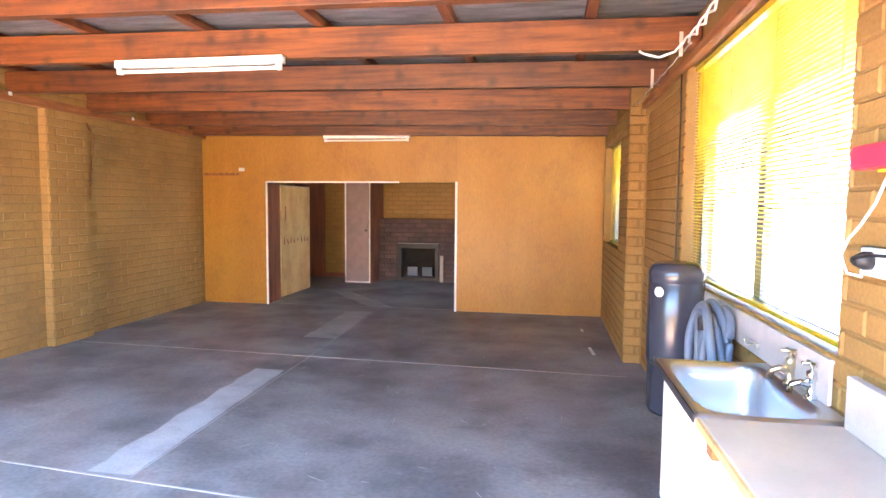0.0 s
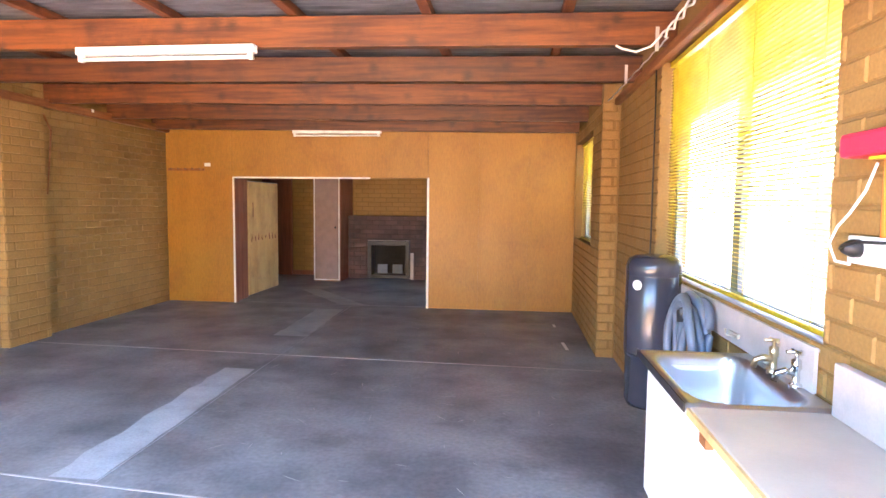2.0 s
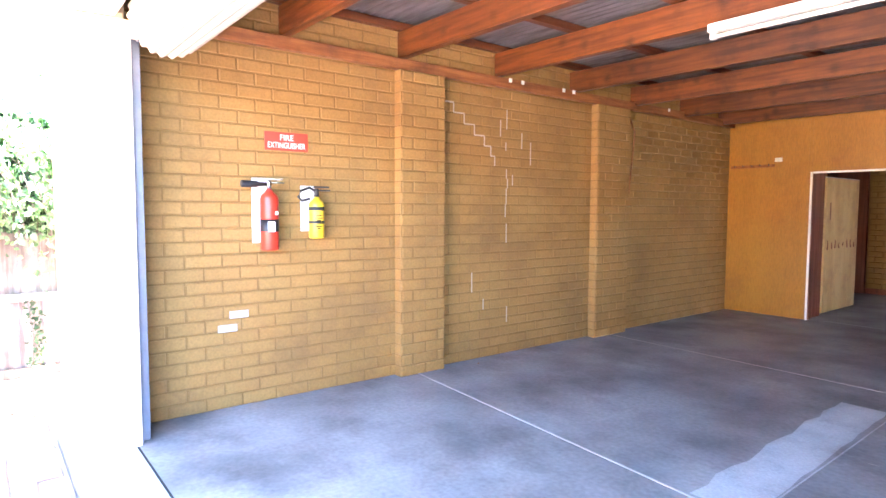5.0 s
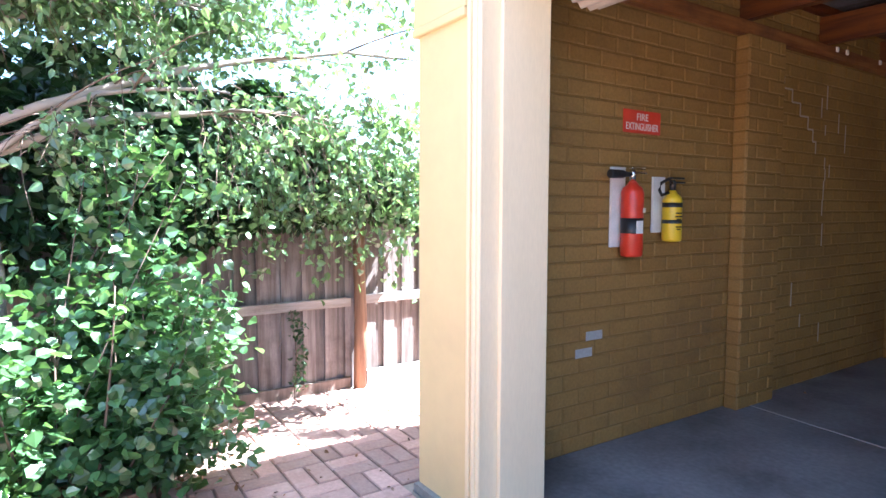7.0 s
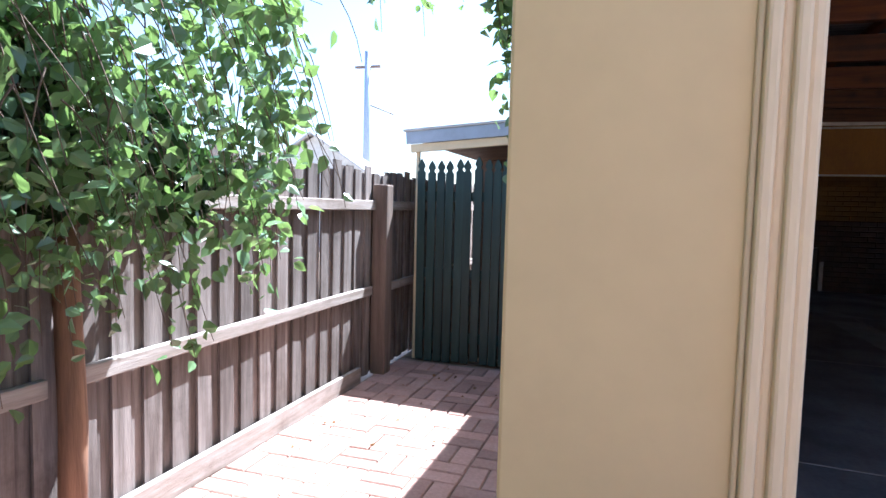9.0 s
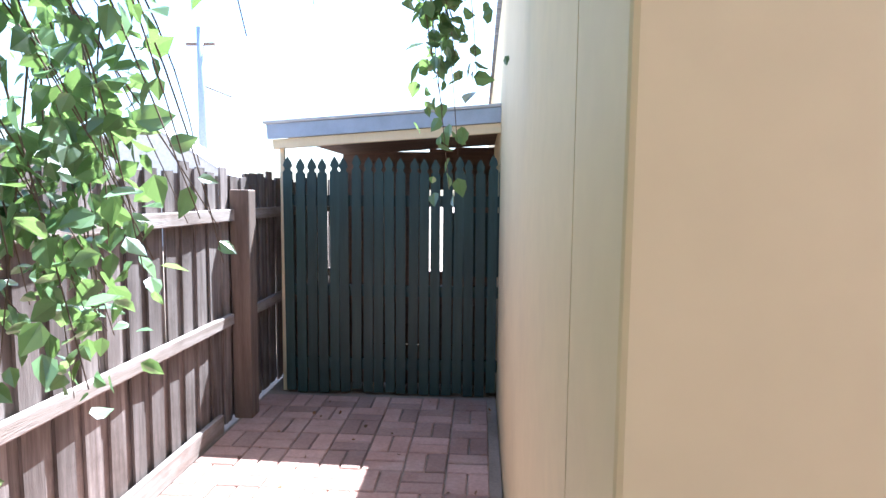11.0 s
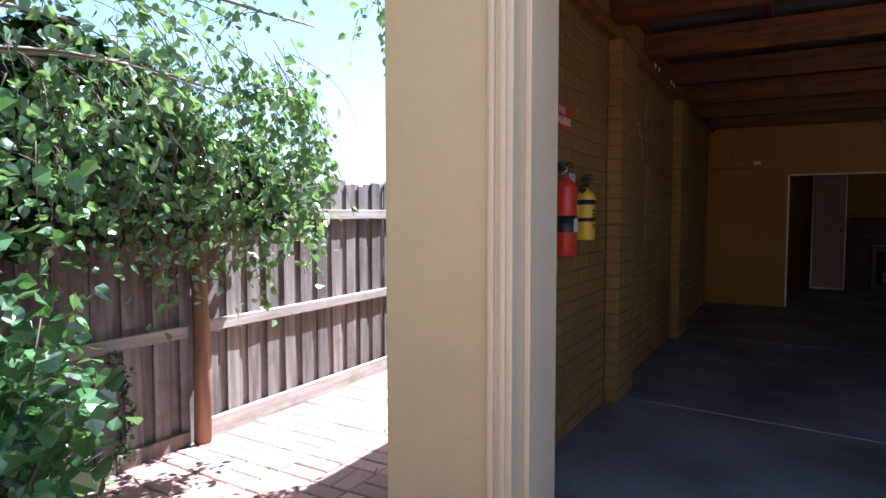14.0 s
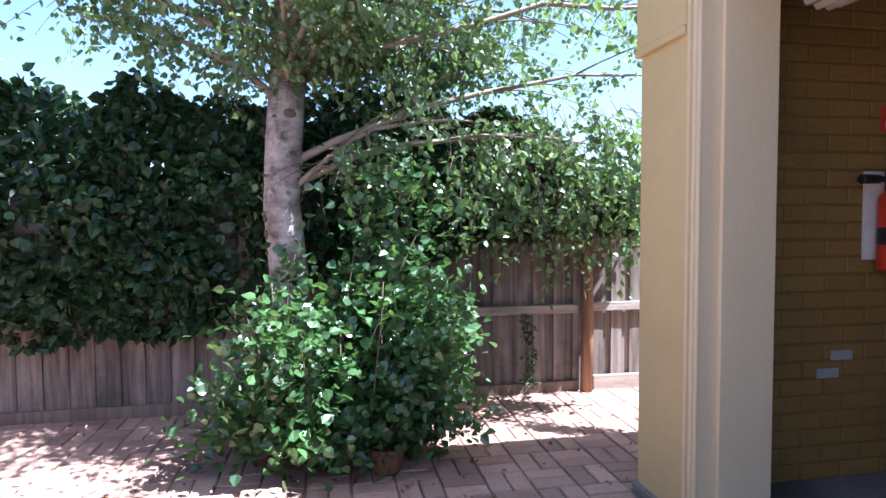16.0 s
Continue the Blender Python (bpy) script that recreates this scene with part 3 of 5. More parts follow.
def blind(x, y0, y1, z0, z1, tilt):
    ob = thing("venetian_blind", "yellow metal venetian blind in the window", "blind", "blinds", at=(x, (y0 + y1) / 2, z1))
    part("head_rail", boxes((x - 0.02, y0, z1 - 0.035, x + 0.02, y1, z1), bevel=0.003), M_YELLOW, ob)
    part("bottom_rail", boxes((x - 0.016, y0, z0, x + 0.016, y1, z0 + 0.018), bevel=0.003), M_YELLOW, ob)
    n = int((z1 - z0 - 0.06) / 0.021)
    me = None
    for k in range(n):
        z = z0 + 0.03 + k * 0.021
        if me is None:
            v, f = [], []
            for s in range(5):
                u = -0.0125 + 0.025 * s / 4
                h = 0.0016 * (1 - (u / 0.0125) ** 2)
                for yy in (-(y1 - y0) / 2 + 0.008, (y1 - y0) / 2 - 0.008):
                    v.append((u * math.cos(tilt) - h * math.sin(tilt), yy, u * math.sin(tilt) + h * math.cos(tilt)))
            f = [(2 * s, 2 * s + 1, 2 * s + 3, 2 * s + 2) for s in range(4)]
            me = bpy.data.meshes.new("slat")
            me.from_pydata(v, [], f)
            me.materials.append(M_YELLOW)
        sub("slat", me, ob, Matrix.Translation((0, 0, z - z1)))
    for s in (0.08, 0.36, 0.64, 0.92):
        y = y0 + (y1 - y0) * s
        part("cord", tube(bmesh.new(), [(x - 0.014, y, z0 + 0.01), (x - 0.014, y, z1 - 0.03)], 0.0012, steps=5), M_YELLOW, ob)
    return ob


window("window_1", 6.23, 0.62, 2.94, 1.03, 2.49, "wide white-framed sliding window")
window("window_2", 6.08, 5.15, 6.86, 1.04, 2.30, "white-framed window near the partition")
blind(6.175, 0.64, 2.92, 1.06, 2.48, radians(-22))
blind(6.035, 5.16, 6.85, 1.05, 2.295, radians(-22))
window("window_3", 6.08, 7.6, 9.2, 0.95, 2.2, "white-framed window of the rear room")
structure("window_sill", boxes((6.10, 0.62, 1.031, 6.228, 2.94, 1.042), bevel=0.002), M_PANEL, "white painted window sill")

# ---- bench and sink
bench = thing("bench", "white bench cabinet with a cream laminate top", "bench", at=(5.88, 0.0, 0))
part("front_panel", boxes((5.675, -0.75, 0.30, 5.695, 1.13, 0.845), bevel=0.003), M_WHITE, bench)
part("kick_panel", boxes((5.72, -0.75, 0.0, 5.735, 1.10, 0.30)), M_WHITE, bench)
part("side_panel", boxes((5.696, 1.112, 0.0, 6.10, 1.13, 0.845), bevel=0.003), M_WHITE, bench)
part("worktop", boxes((5.655, -0.80, 0.85, 6.105, 0.46, 0.883), bevel=0.004), M_LAMINATE, bench, "worn cream laminate top")
part("edge_strip", boxes((5.644, -0.80, 0.856, 5.654, 0.46, 0.879)), M_DOORPLY, bench, "bare timber edge")
part("block", boxes((5.650, 0.29, 0.815, 5.675, 0.35, 0.849), bevel=0.003), M_PLATE, bench, "orange timber block")
sink = thing("sink", "stainless steel laundry sink with a deep bowl", "sink", at=(5.88, 0.82, 0.88))
NX, NY = 44, 64
bm = bmesh.new()
grid = []
for i in range(NX + 1):
    row = []
    for j in range(NY + 1):
        x, y = 5.640 + 0.462 * i / NX, 0.465 + 0.705 * j / NY
        dx, dy = abs(x - 5.862) / 0.180, abs(y - 0.805) / 0.310
        r = (dx ** 5 + dy ** 5) ** 0.2
        t = min(max((1.04 - r) / 0.13, 0), 1)
        z = 0.891 - 0.205 * (t * t * (3 - 2 * t)) - 0.012 * max(0, 1 - r)
        if i in (0, NX) or j in (0, NY):
            z = 0.868
        row.append(bm.verts.new((x, y, z)))
    grid.append(row)
for i in range(NX):
    for j in range(NY):
        bm.faces.new((grid[i][j], grid[i + 1][j], grid[i + 1][j + 1], grid[i][j + 1])).smooth = True
part("bowl", bm, M_STEEL, sink)
part("drain", lathe(bmesh.new(), [(0.035, 0.672), (0.036, 0.679), (0.02, 0.678)], (5.86, 0.815, 0)), M_CHROME, sink)
part("edge", boxes((5.637, 0.465, 0.862, 5.641, 1.172, 0.892)), M_BLACK, sink, "dark worn front edge")


def tap(y, mat, label):
    ob = thing("tap", label, "tap", "sink taps", at=(6.068, y, 0.89))
    part("body", lathe(bmesh.new(), [(0.022, 0.885), (0.022, 0.90), (0.013, 0.905), (0.013, 0.95), (0.018, 0.955), (0.016, 0.985), (0.006, 0.99), (0.006, 1.01)], (6.068, y, 0)), mat, ob)
    part("spout", tube(bmesh.new(), [(6.063, y, 0.94), (6.035, y + 0.005, 0.945), (6.010, y + 0.01, 0.935), (6.002, y + 0.01, 0.905)], 0.013, 0.011, 12), mat, ob)
    for a in (0, math.pi / 2):
        part("handle", tube(bmesh.new(), [(6.068 - 0.035 * math.cos(a), y - 0.035 * math.sin(a), 1.012), (6.068 + 0.035 * math.cos(a), y + 0.035 * math.sin(a), 1.012)], 0.006, steps=8), mat, ob)


tap(0.88, M_BRASS, "worn brass tap with a cross handle")
tap(0.70, M_CHROME, "chrome tap with a cross handle")
structure("splash_panel", boxes((6.085, 0.62, 0.893, 6.098, 2.93, 1.045)), M_PANEL, "grey-white panel below the window")
tagged(make("upstand_board", boxes((6.055, -0.75, 0.884, 6.085, 0.44, 1.045), bevel=0.004), M_PANEL), "pale painted board standing along the back of the bench", "board")

# ---- wall vacuum and its hose
vac = thing("wall_vacuum", "glossy charcoal central vacuum unit on the brick wall", "vacuum unit", at=(5.942, 2.25, 0.3))
part("body", lathe(bmesh.new(), [(0.135, 0.30), (0.148, 0.33), (0.150, 0.60), (0.157, 0.605), (0.157, 0.62)], (5.942, 2.25, 0), steps=40), M_CHARCOAL, vac)
part("motor_housing", lathe(bmesh.new(), [(0.158, 0.621), (0.160, 0.63), (0.160, 1.085), (0.157, 1.089), (0.160, 1.095), (0.159, 1.15), (0.145, 1.185), (0.11, 1.205), (0.05, 1.213)], (5.942, 2.25, 0), steps=40), M_CHARCOAL, vac)
part("badge", lathe(bmesh.new(), [(0.03, 0), (0.03, 0.004), (0.02, 0.006)], (5.826, 2.134, 1.04), pose(0, 0, 0, 90, 0, -45)), M_WHITE, vac, "small round white and red badge")
part("bracket", boxes((6.06, 2.17, 0.7, 6.098, 2.33, 0.95)), M_BLACK, vac)
hose = thing("vacuum_hose", "coiled slate grey ribbed vacuum hose on a hook", "hose", at=(6.03, 1.72, 0.95))
for k, (yc, wdt, top, low, xo) in enumerate(((1.72, 0.25, 1.05, 0.42, 0.0), (1.70, 0.21, 1.01, 0.38, -0.045), (1.66, 0.20, 1.03, 0.45, 0.02), (1.70, 0.14, 0.96, 0.40, -0.02), (1.66, 0.27, 1.045, 0.36, -0.07), (1.62, 0.17, 0.99, 0.44, -0.03))):
    pts = []
    for s in range(49):
        a = 2 * math.pi * s / 48
        zc, zh = (top + low) / 2, (top - low) / 2
        pts.append((6.02 + xo + 0.012 * math.sin(3 * a + k), yc + wdt * math.cos(a) * (0.75 + 0.25 * math.sin(a)), zc + zh * math.sin(a)))
    part("coil", tube(bmesh.new(), pts, 0.022, steps=10), M_HOSE, hose)
part("cuff", tube(bmesh.new(), [(5.99, 1.78, 0.90), (5.985, 1.79, 0.99)], 0.032, 0.028, 14), M_BLACK, hose, "black rubber cuff")
part("hook", boxes((6.04, 1.66, 0.93, 6.098, 1.84, 0.95)), M_CHROME, hose)
clip = thing("wall_clip", "small cream plastic clip on the panel", "clip", at=(6.08, 1.32, 0.95))
part("plate", boxes((6.07, 1.25, 0.93, 6.084, 1.36, 0.95), bevel=0.002), M_LAMINATE, clip)
part("finger", tube(bmesh.new(), [(6.07, 1.27, 0.94), (6.03, 1.27, 0.945), (6.03, 1.28, 0.97)], 0.005, steps=6), M_LAMINATE, clip)

# ---- power gear on the brick beside the window
pb = thing("power_outlet", "white double power outlet with a black plug", "power outlet", at=(6.09, 0.35, 1.40))
part("plate", boxes((6.07, 0.12, 1.345, 6.098, 0.44, 1.425), bevel=0.005), M_WHITE, pb)
part("plug", lathe(bmesh.new(), [(0.026, 0), (0.026, 0.02), (0.018, 0.035), (0.012, 0.045)], (6.07, 0.38, 1.39), pose(0, 0, 0, 0, -90, 0)), M_BLACK, pb, "black plug")
part("cord", tube(bmesh.new(), [(6.02, 0.38, 1.39), (6.00, 0.33, 1.40), (6.00, 0.25, 1.415), (6.03, 0.1, 1.42)], 0.005, steps=6), M_BLACK, pb, "black cord")
for k in range(2):
    part("socket", boxes((6.066, 0.17 + k * 0.1, 1.37, 6.0705, 0.21 + k * 0.1, 1.40)), M_PANEL, pb)
conduit = thing("conduit", "orange plastic conduit running down the brick wall", "conduit", at=(6.085, 0.28, 1.43))
part("pipe", tube(bmesh.new(), [(6.082, 0.28, 1.426), (6.082, 0.28, 2.0), (6.082, 0.28, 2.42)], 0.014, steps=12), M_ORANGE, conduit)
part("coupling", tube(bmesh.new(), [(6.082, 0.28, 1.86), (6.082, 0.28, 1.93)], 0.019, steps=12), M_ORANGE, conduit)
redbox = thing("charger", "red plastic case with a white cable on the wall", "charger", at=(6.03, 0.24, 1.66))
part("case", boxes((6.00, 0.08, 1.640, 6.09, 0.385, 1.708), bevel=0.014), M_HOTRED, redbox)
part("cable", tube(bmesh.new(), [(6.05, 0.28, 1.625), (6.03, 0.29, 1.55), (6.02, 0.34, 1.49), (6.02, 0.40, 1.45), (6.02, 0.44, 1.40), (6.03, 0.42, 1.35), (6.05, 0.38, 1.345)], 0.004, steps=7), M_WHITE, redbox, "white cable")
part("stripe", boxes((6.01, 0.16, 1.630, 6.05, 0.25, 1.637)), M_YELLOWCAN, redbox, "black and yellow strip")
wire = thing("cable_run", "twisted white cables clipped along the wall plate", "cable", at=(5.98, 2.0, 2.52))
for ph in (0, math.pi):
    pts = [(5.975 + 0.014 * math.cos(ph + y * 17), y, 2.53 + 0.018 * math.sin(ph + y * 17) + 0.014 * math.sin(5 * y)) for y in [-0.2 + 0.05 * k for k in range(53)]]
    part("cable", tube(bmesh.new(), pts, 0.007, steps=6), M_WHITE, wire)
part("tail", tube(bmesh.new(), [(5.97, 2.40, 2.53), (5.93, 2.50, 2.49), (5.85, 2.55, 2.47), (5.76, 2.52, 2.485), (5.72, 2.50, 2.50)], 0.007, steps=6), M_WHITE, wire)
part("thin_cable", tube(bmesh.new(), [(5.985, 2.3 + 0.1 * k, 2.49 + 0.006 * math.sin(k * 2.1)) for k in range(46)], 0.005, steps=5), M_PANEL, wire)
part("drop_cable", tube(bmesh.new(), [(6.08, 3.0, 2.48), (6.085, 3.005, 2.2), (6.082, 2.99, 1.7), (6.085, 3.0, 1.25), (6.08, 3.01, 1.0)], 0.006, steps=6), M_BLACK, wire, "dark cable down the wall")

# ---- extinguishers and sign on the brick wall
sign = thing("fire_sign", "red sign with white lettering above the extinguishers", "sign", at=(0.016, 0.53, 1.85))
part("plate", boxes((0.0125, 0.365, 1.785, 0.016, 0.69, 1.915)), M_RED, sign)


def words(text, size, at, parent, mat, turn, stretch=1.0):
    cu = bpy.data.curves.new("lettering", "FONT")
    cu.body, cu.size, cu.align_x, cu.extrude = text, size, "CENTER", 0.0006
    tmp = bpy.data.objects.new("lettering", cu)
    scene.collection.objects.link(tmp)
    me = bpy.data.meshes.new_from_object(tmp.evaluated_get(bpy.context.evaluated_depsgraph_get()))
    bpy.data.objects.remove(tmp)
    me.materials.append(mat)
    ob = new("lettering", me)
    ob.parent = parent
    ob.matrix_parent_inverse = parent.matrix_basis.inverted()
    ob.matrix_basis = Matrix.Translation(at) @ turn @ Matrix.Diagonal((stretch, 1, 1, 1))
    return ob


FACE_X = pose(0, 0, 0, 90, 0, 90)
words("FIRE", 0.058, (0.0168, 0.5275, 1.858), sign, M_WHITE, FACE_X)
words("EXTINGUISHER", 0.058, (0.0168, 0.5275, 1.803), sign, M_WHITE, FACE_X, 0.72)


def extinguisher(y, z0, body_h, r, mat, label, horn, bands):
    ob = thing("fire_extinguisher", label, "fire extinguisher", "fire extinguishers", at=(0.09, y, z0))
    part("backing_board", boxes((0.0125, y - r - 0.032, z0 + 0.05, 0.028, y + 0.02, z0 + body_h + 0.10), bevel=0.002), M_WHITE, ob, "white painted backing board")
    part("cylinder", lathe(bmesh.new(), [(r * 0.9, z0), (r, z0 + 0.012), (r, z0 + body_h - r * 0.7), (r * 0.85, z0 + body_h - r * 0.3), (r * 0.5, z0 + body_h), (r * 0.3, z0 + body_h + 0.02)], (0.095, y, 0), steps=32), mat, ob)
    part("valve", lathe(bmesh.new(), [(0.018, z0 + body_h + 0.02), (0.018, z0 + body_h + 0.07), (0.012, z0 + body_h + 0.08)], (0.095, y, 0), steps=16), M_CHROME if horn else M_BLACK, ob)
    part("lever", boxes((0.085, y - 0.02, z0 + body_h + 0.062, 0.105, y + 0.11, z0 + body_h + 0.072), (0.085, y - 0.02, z0 + body_h + 0.085, 0.105, y + 0.10, z0 + body_h + 0.097), bevel=0.003), M_CHROME if horn else M_BLACK, ob, "squeeze lever")
    if horn:
        part("horn", lathe(bmesh.new(), [(0.012, 0), (0.016, 0.06), (0.022, 0.07), (0.024, 0.17), (0.020, 0.175)], (0.10, y - 0.02, z0 + body_h + 0.055), pose(0, 0, 0, 90, 0, 0)), M_BLACK, ob, "black discharge horn")
    else:
        part("hose", tube(bmesh.new(), [(0.10, y - 0.01, z0 + body_h + 0.06), (0.11, y - 0.06, z0 + body_h + 0.085), (0.115, y - 0.13, z0 + body_h + 0.06), (0.115, y - 0.15, z0 + body_h + 0.02), (0.11, y - 0.12, z0 + body_h - 0.01), (0.11, y - 0.06, z0 + body_h + 0.005)], 0.009, steps=10), M_BLACK, ob, "black rubber hose")
    for z, h, m in bands:
        part("label_band", lathe(bmesh.new(), [(r + 0.0006, z0 + z), (r + 0.0008, z0 + z + 0.001), (r + 0.0008, z0 + z + h)], (0.095, y, 0), steps=32), m, ob)
    return ob


e1 = extinguisher(0.36, 1.085, 0.40, 0.062, M_RED, "red fire extinguisher with a black horn on the brick wall", True, ((0.13, 0.085, M_BLACK),))
part("label", boxes((0.155, 0.325, 1.215, 0.1595, 0.375, 1.285)), M_WHITE, e1, "white instruction label")
part("label", boxes((0.150, 0.36, 1.33, 0.154, 0.40, 1.355)), M_WHITE, e1, "small white label")
e2 = extinguisher(0.715, 1.160, 0.28, 0.056, M_YELLOWCAN, "yellow fire extinguisher with a black hose on the brick wall", False, ((0.20, 0.028, M_BLACK), (0.105, 0.022, M_BLACK)))
for k, (z, w) in enumerate(((1.322, 0.05), (1.302, 0.06), (1.286, 0.035), (1.242, 0.05), (1.228, 0.03))):
    part("printed_line", boxes((0.147, 0.715 - w / 2 - 0.01, z, 0.1515, 0.715 + w / 2 - 0.01, z + 0.008)), M_BLACK, e2)

# pale filled cracks stepping through the brick joints
crack = thing("wall_crack", "pale filled crack stepping down the brick joints", "crack", at=(0.013, 2.4, 1.9))
steps = [(1.93, 2.30), (2.06, 2.215), (2.18, 2.127), (2.30, 2.038), (2.42, 1.95), (2.50, 1.862), (2.55, 1.773)]
for (y0, z0), (y1, z1) in zip(steps, steps[1:]):
    part("fill", boxes((0.0122, y0, z0 - 0.006, 0.0150, y1, z0 + 0.006), (0.0122, y1 - 0.006, z1, 0.0150, y1 + 0.006, z0)), M_LAMINATE, crack)
for y, z0, z1 in ((2.70, 1.66, 1.75), (2.715, 1.57, 1.66), (2.70, 1.42, 1.57), (2.69, 1.30, 1.42), (2.705, 1.06, 1.24), (2.70, 2.12, 2.3), (2.69, 1.92, 2.0), (3.02, 1.8, 2.02), (2.90, 1.95, 2.1), (2.28, 0.62, 0.8), (2.42, 0.45, 0.55), (2.62, 2.05, 2.2), (2.78, 1.6, 1.7), (2.72, 0.3, 0.45)):
    part("fill", boxes((0.0122, y - 0.005, z0, 0.0150, y + 0.005, z1)), M_LAMINATE, crack)
for y, z0 in ((0.10, 0.62), (0.02, 0.53)):
    part("bare_patch", boxes((0.0125, y, z0, 0.0142, y + 0.13, z0 + 0.05), bevel=0.0005), M_PATCH, crack, "pale scuffed patch")


# ---- yard
GZ = -0.03
ground = structure("ground", boxes((-400, -400, -0.60, 400, 400, -0.26)), M_SAND, "dry sandy ground")
yard = structure("pavement", boxes((-1.88, -9.0, -0.30, 9.0, -0.905, GZ - 0.012), (-1.88, -0.905, -0.30, -0.17, 2.9, GZ - 0.012)), M_SAND, "brick-paved yard")

# unseen walls and eave, added to cut sky light into the garage
wall_south = structure("wall_south", boxes((-2.2, -8.3, -0.3, 9.6, -8.0, 2.75)), M_MORTAR, "plain unseen brick wall, added to close the yard")
structure("eave_south", boxes((-2.4, -8.5, 2.76, 9.8, -7.4, 2.95)), M_REDBROWN, "dark unseen eave, added above the closing wall")
structure("wall_yard_east", boxes((9.4, -8.0, -0.3, 9.6, 8.0, 1.9)), M_POST, "plain unseen timber wall, added to close the yard")

# paling fence along the side
fence = thing("fence", "weathered grey-brown timber paling fence", "fence", at=(-1.92, 0, GZ))
FY0, FY1 = -7.5, 6.0
pal = {}
rng = random.Random(5)
y, k = FY0, 0
while y < FY1:
    proud = k % 2
    top = 1.60 + rng.uniform(-0.025, 0.03)
    key = (proud, rng.randrange(5))
    if key not in pal:
        w = (0.098, 0.10, 0.094, 0.102, 0.096)[key[1]]
        bm = bmesh.new()
        box(bm, -0.007, -w / 2, 0, 0.007, w / 2, 1.60 + (key[1] - 2) * 0.012)
        for v in bm.verts:
            if v.co.z > 1:
                v.co.z += 0.01 * math.sin(v.co.y * 60 + key[1])
        bmesh.ops.recalc_face_normals(bm, faces=bm.faces)
        me = bpy.data.meshes.new("paling")
        bm.to_mesh(me)
        bm.free()
        me.materials.append(M_PALING)
        pal[key] = me
    sub("paling", pal[key], fence, Matrix.Translation((-0.006 + 0.018 * proud, y, rng.uniform(-0.015, 0.015))) @ pose(0, 0, 0, rng.uniform(-0.5, 0.5), 0, rng.uniform(-3, 3)))
    y += 0.083
    k += 1
part("rail", boxes((-1.898, FY0, 1.27, -1.862, 2.28, 1.345), bevel=0.006), M_RAIL, fence)
part("rail", boxes((-1.898, 2.42, 1.27, -1.862, FY1, 1.345), bevel=0.006), M_RAIL, fence)
part("rail", boxes((-1.898, FY0, 0.60, -1.862, -0.46, 0.67), bevel=0.006), M_RAIL, fence)
part("rail", boxes((-1.898, -0.34, 0.61, -1.862, 2.24, 0.68), bevel=0.006), M_RAIL, fence)
part("rail", boxes((-1.898, 2.42, 0.60, -1.862, FY1, 0.67), bevel=0.006), M_RAIL, fence)
part("plinth", boxes((-1.895, -0.33, GZ - 0.01, -1.86, 2.05, 0.085), bevel=0.006), M_RAIL, fence)
part("plinth", boxes((-1.895, FY0, GZ - 0.01, -1.865, -0.46, 0.05), bevel=0.006), M_POST, fence)
part("post", boxes((-1.90, 2.285, GZ, -1.775, 2.415, 1.47), bevel=0.01), M_POST, fence)
bm = bmesh.new()
tube(bm, [(-1.835, -0.40, GZ), (-1.83, -0.395, 0.5), (-1.845, -0.40, 1.0), (-1.835, -0.40, 1.28)], 0.050, 0.044, 12)
for v in bm.verts:
    v.co.x += 0.012 * noise.noise(v.co * 9)
    v.co.y += 0.012 * noise.noise(v.co * 9 + Vector((3, 0, 0)))
part("post", bm, M_REDPOST, fence, "rough red-brown timber post")
part("post", boxes((-1.90, -3.05, GZ, -1.79, -2.94, 1.45), bevel=0.01), M_POST, fence)

# picket gate and lean-to roof across the passage
gate = thing("picket_gate", "dark green timber picket gate across the passage", "gate", at=(-0.95, 2.87, GZ))
picket = bmesh.new()
outline = [(-0.034, 0.02), (0.034, 0.02), (0.034, 1.64), (0.020, 1.655), (0.020, 1.668), (0.032, 1.685), (0.026, 1.71), (0.0, 1.752), (-0.026, 1.71), (-0.032, 1.685), (-0.020, 1.668), (-0.020, 1.655), (-0.034, 1.64)]
front = [picket.verts.new((x, -0.009, z)) for x, z in outline]
back = [picket.verts.new((x, 0.009, z)) for x, z in outline]
picket.faces.new(front)
picket.faces.new(back[::-1])
for a in range(len(outline)):
    b = (a + 1) % len(outline)
    picket.faces.new((front[b], front[a], back[a], back[b]))
bmesh.ops.recalc_face_normals(picket, faces=picket.faces)
pm = bpy.data.meshes.new("picket")
picket.to_mesh(pm)
picket.free()
pm.materials.append(M_GREEN)
rng = random.Random(9)
for k in range(20):
    sub("picket", pm, gate, Matrix.Translation((-0.745 + k * 0.0825 + rng.uniform(-0.004, 0.004), -0.012, rng.uniform(-0.02, 0.015))) @ pose(0, 0, 0, 0, rng.uniform(-0.4, 0.4), 0))
part("rail", boxes((-1.72, 2.871, 1.36, -0.02, 2.91, 1.44)), M_GREEN, gate)
part("rail", boxes((-1.72, 2.871, 0.70, -0.02, 2.91, 0.78)), M_GREEN, gate)
part("rail", boxes((-1.72, 2.871, 0.15, -0.02, 2.91, 0.23)), M_GREEN, gate)
part("back_panel", boxes((-0.55, 2.912, 0.85, -0.16, 2.93, 1.32)), M_GREEN, gate, "dark green board")
shed = thing("lean_to", "low lean-to with a blue-grey roof edge behind the gate", "shed", at=(-1.0, 3.4, 0))
m = Matrix.Translation((-1.84, 2.84, 1.865)) @ pose(0, 0, 0, 0, -4.2, 0)
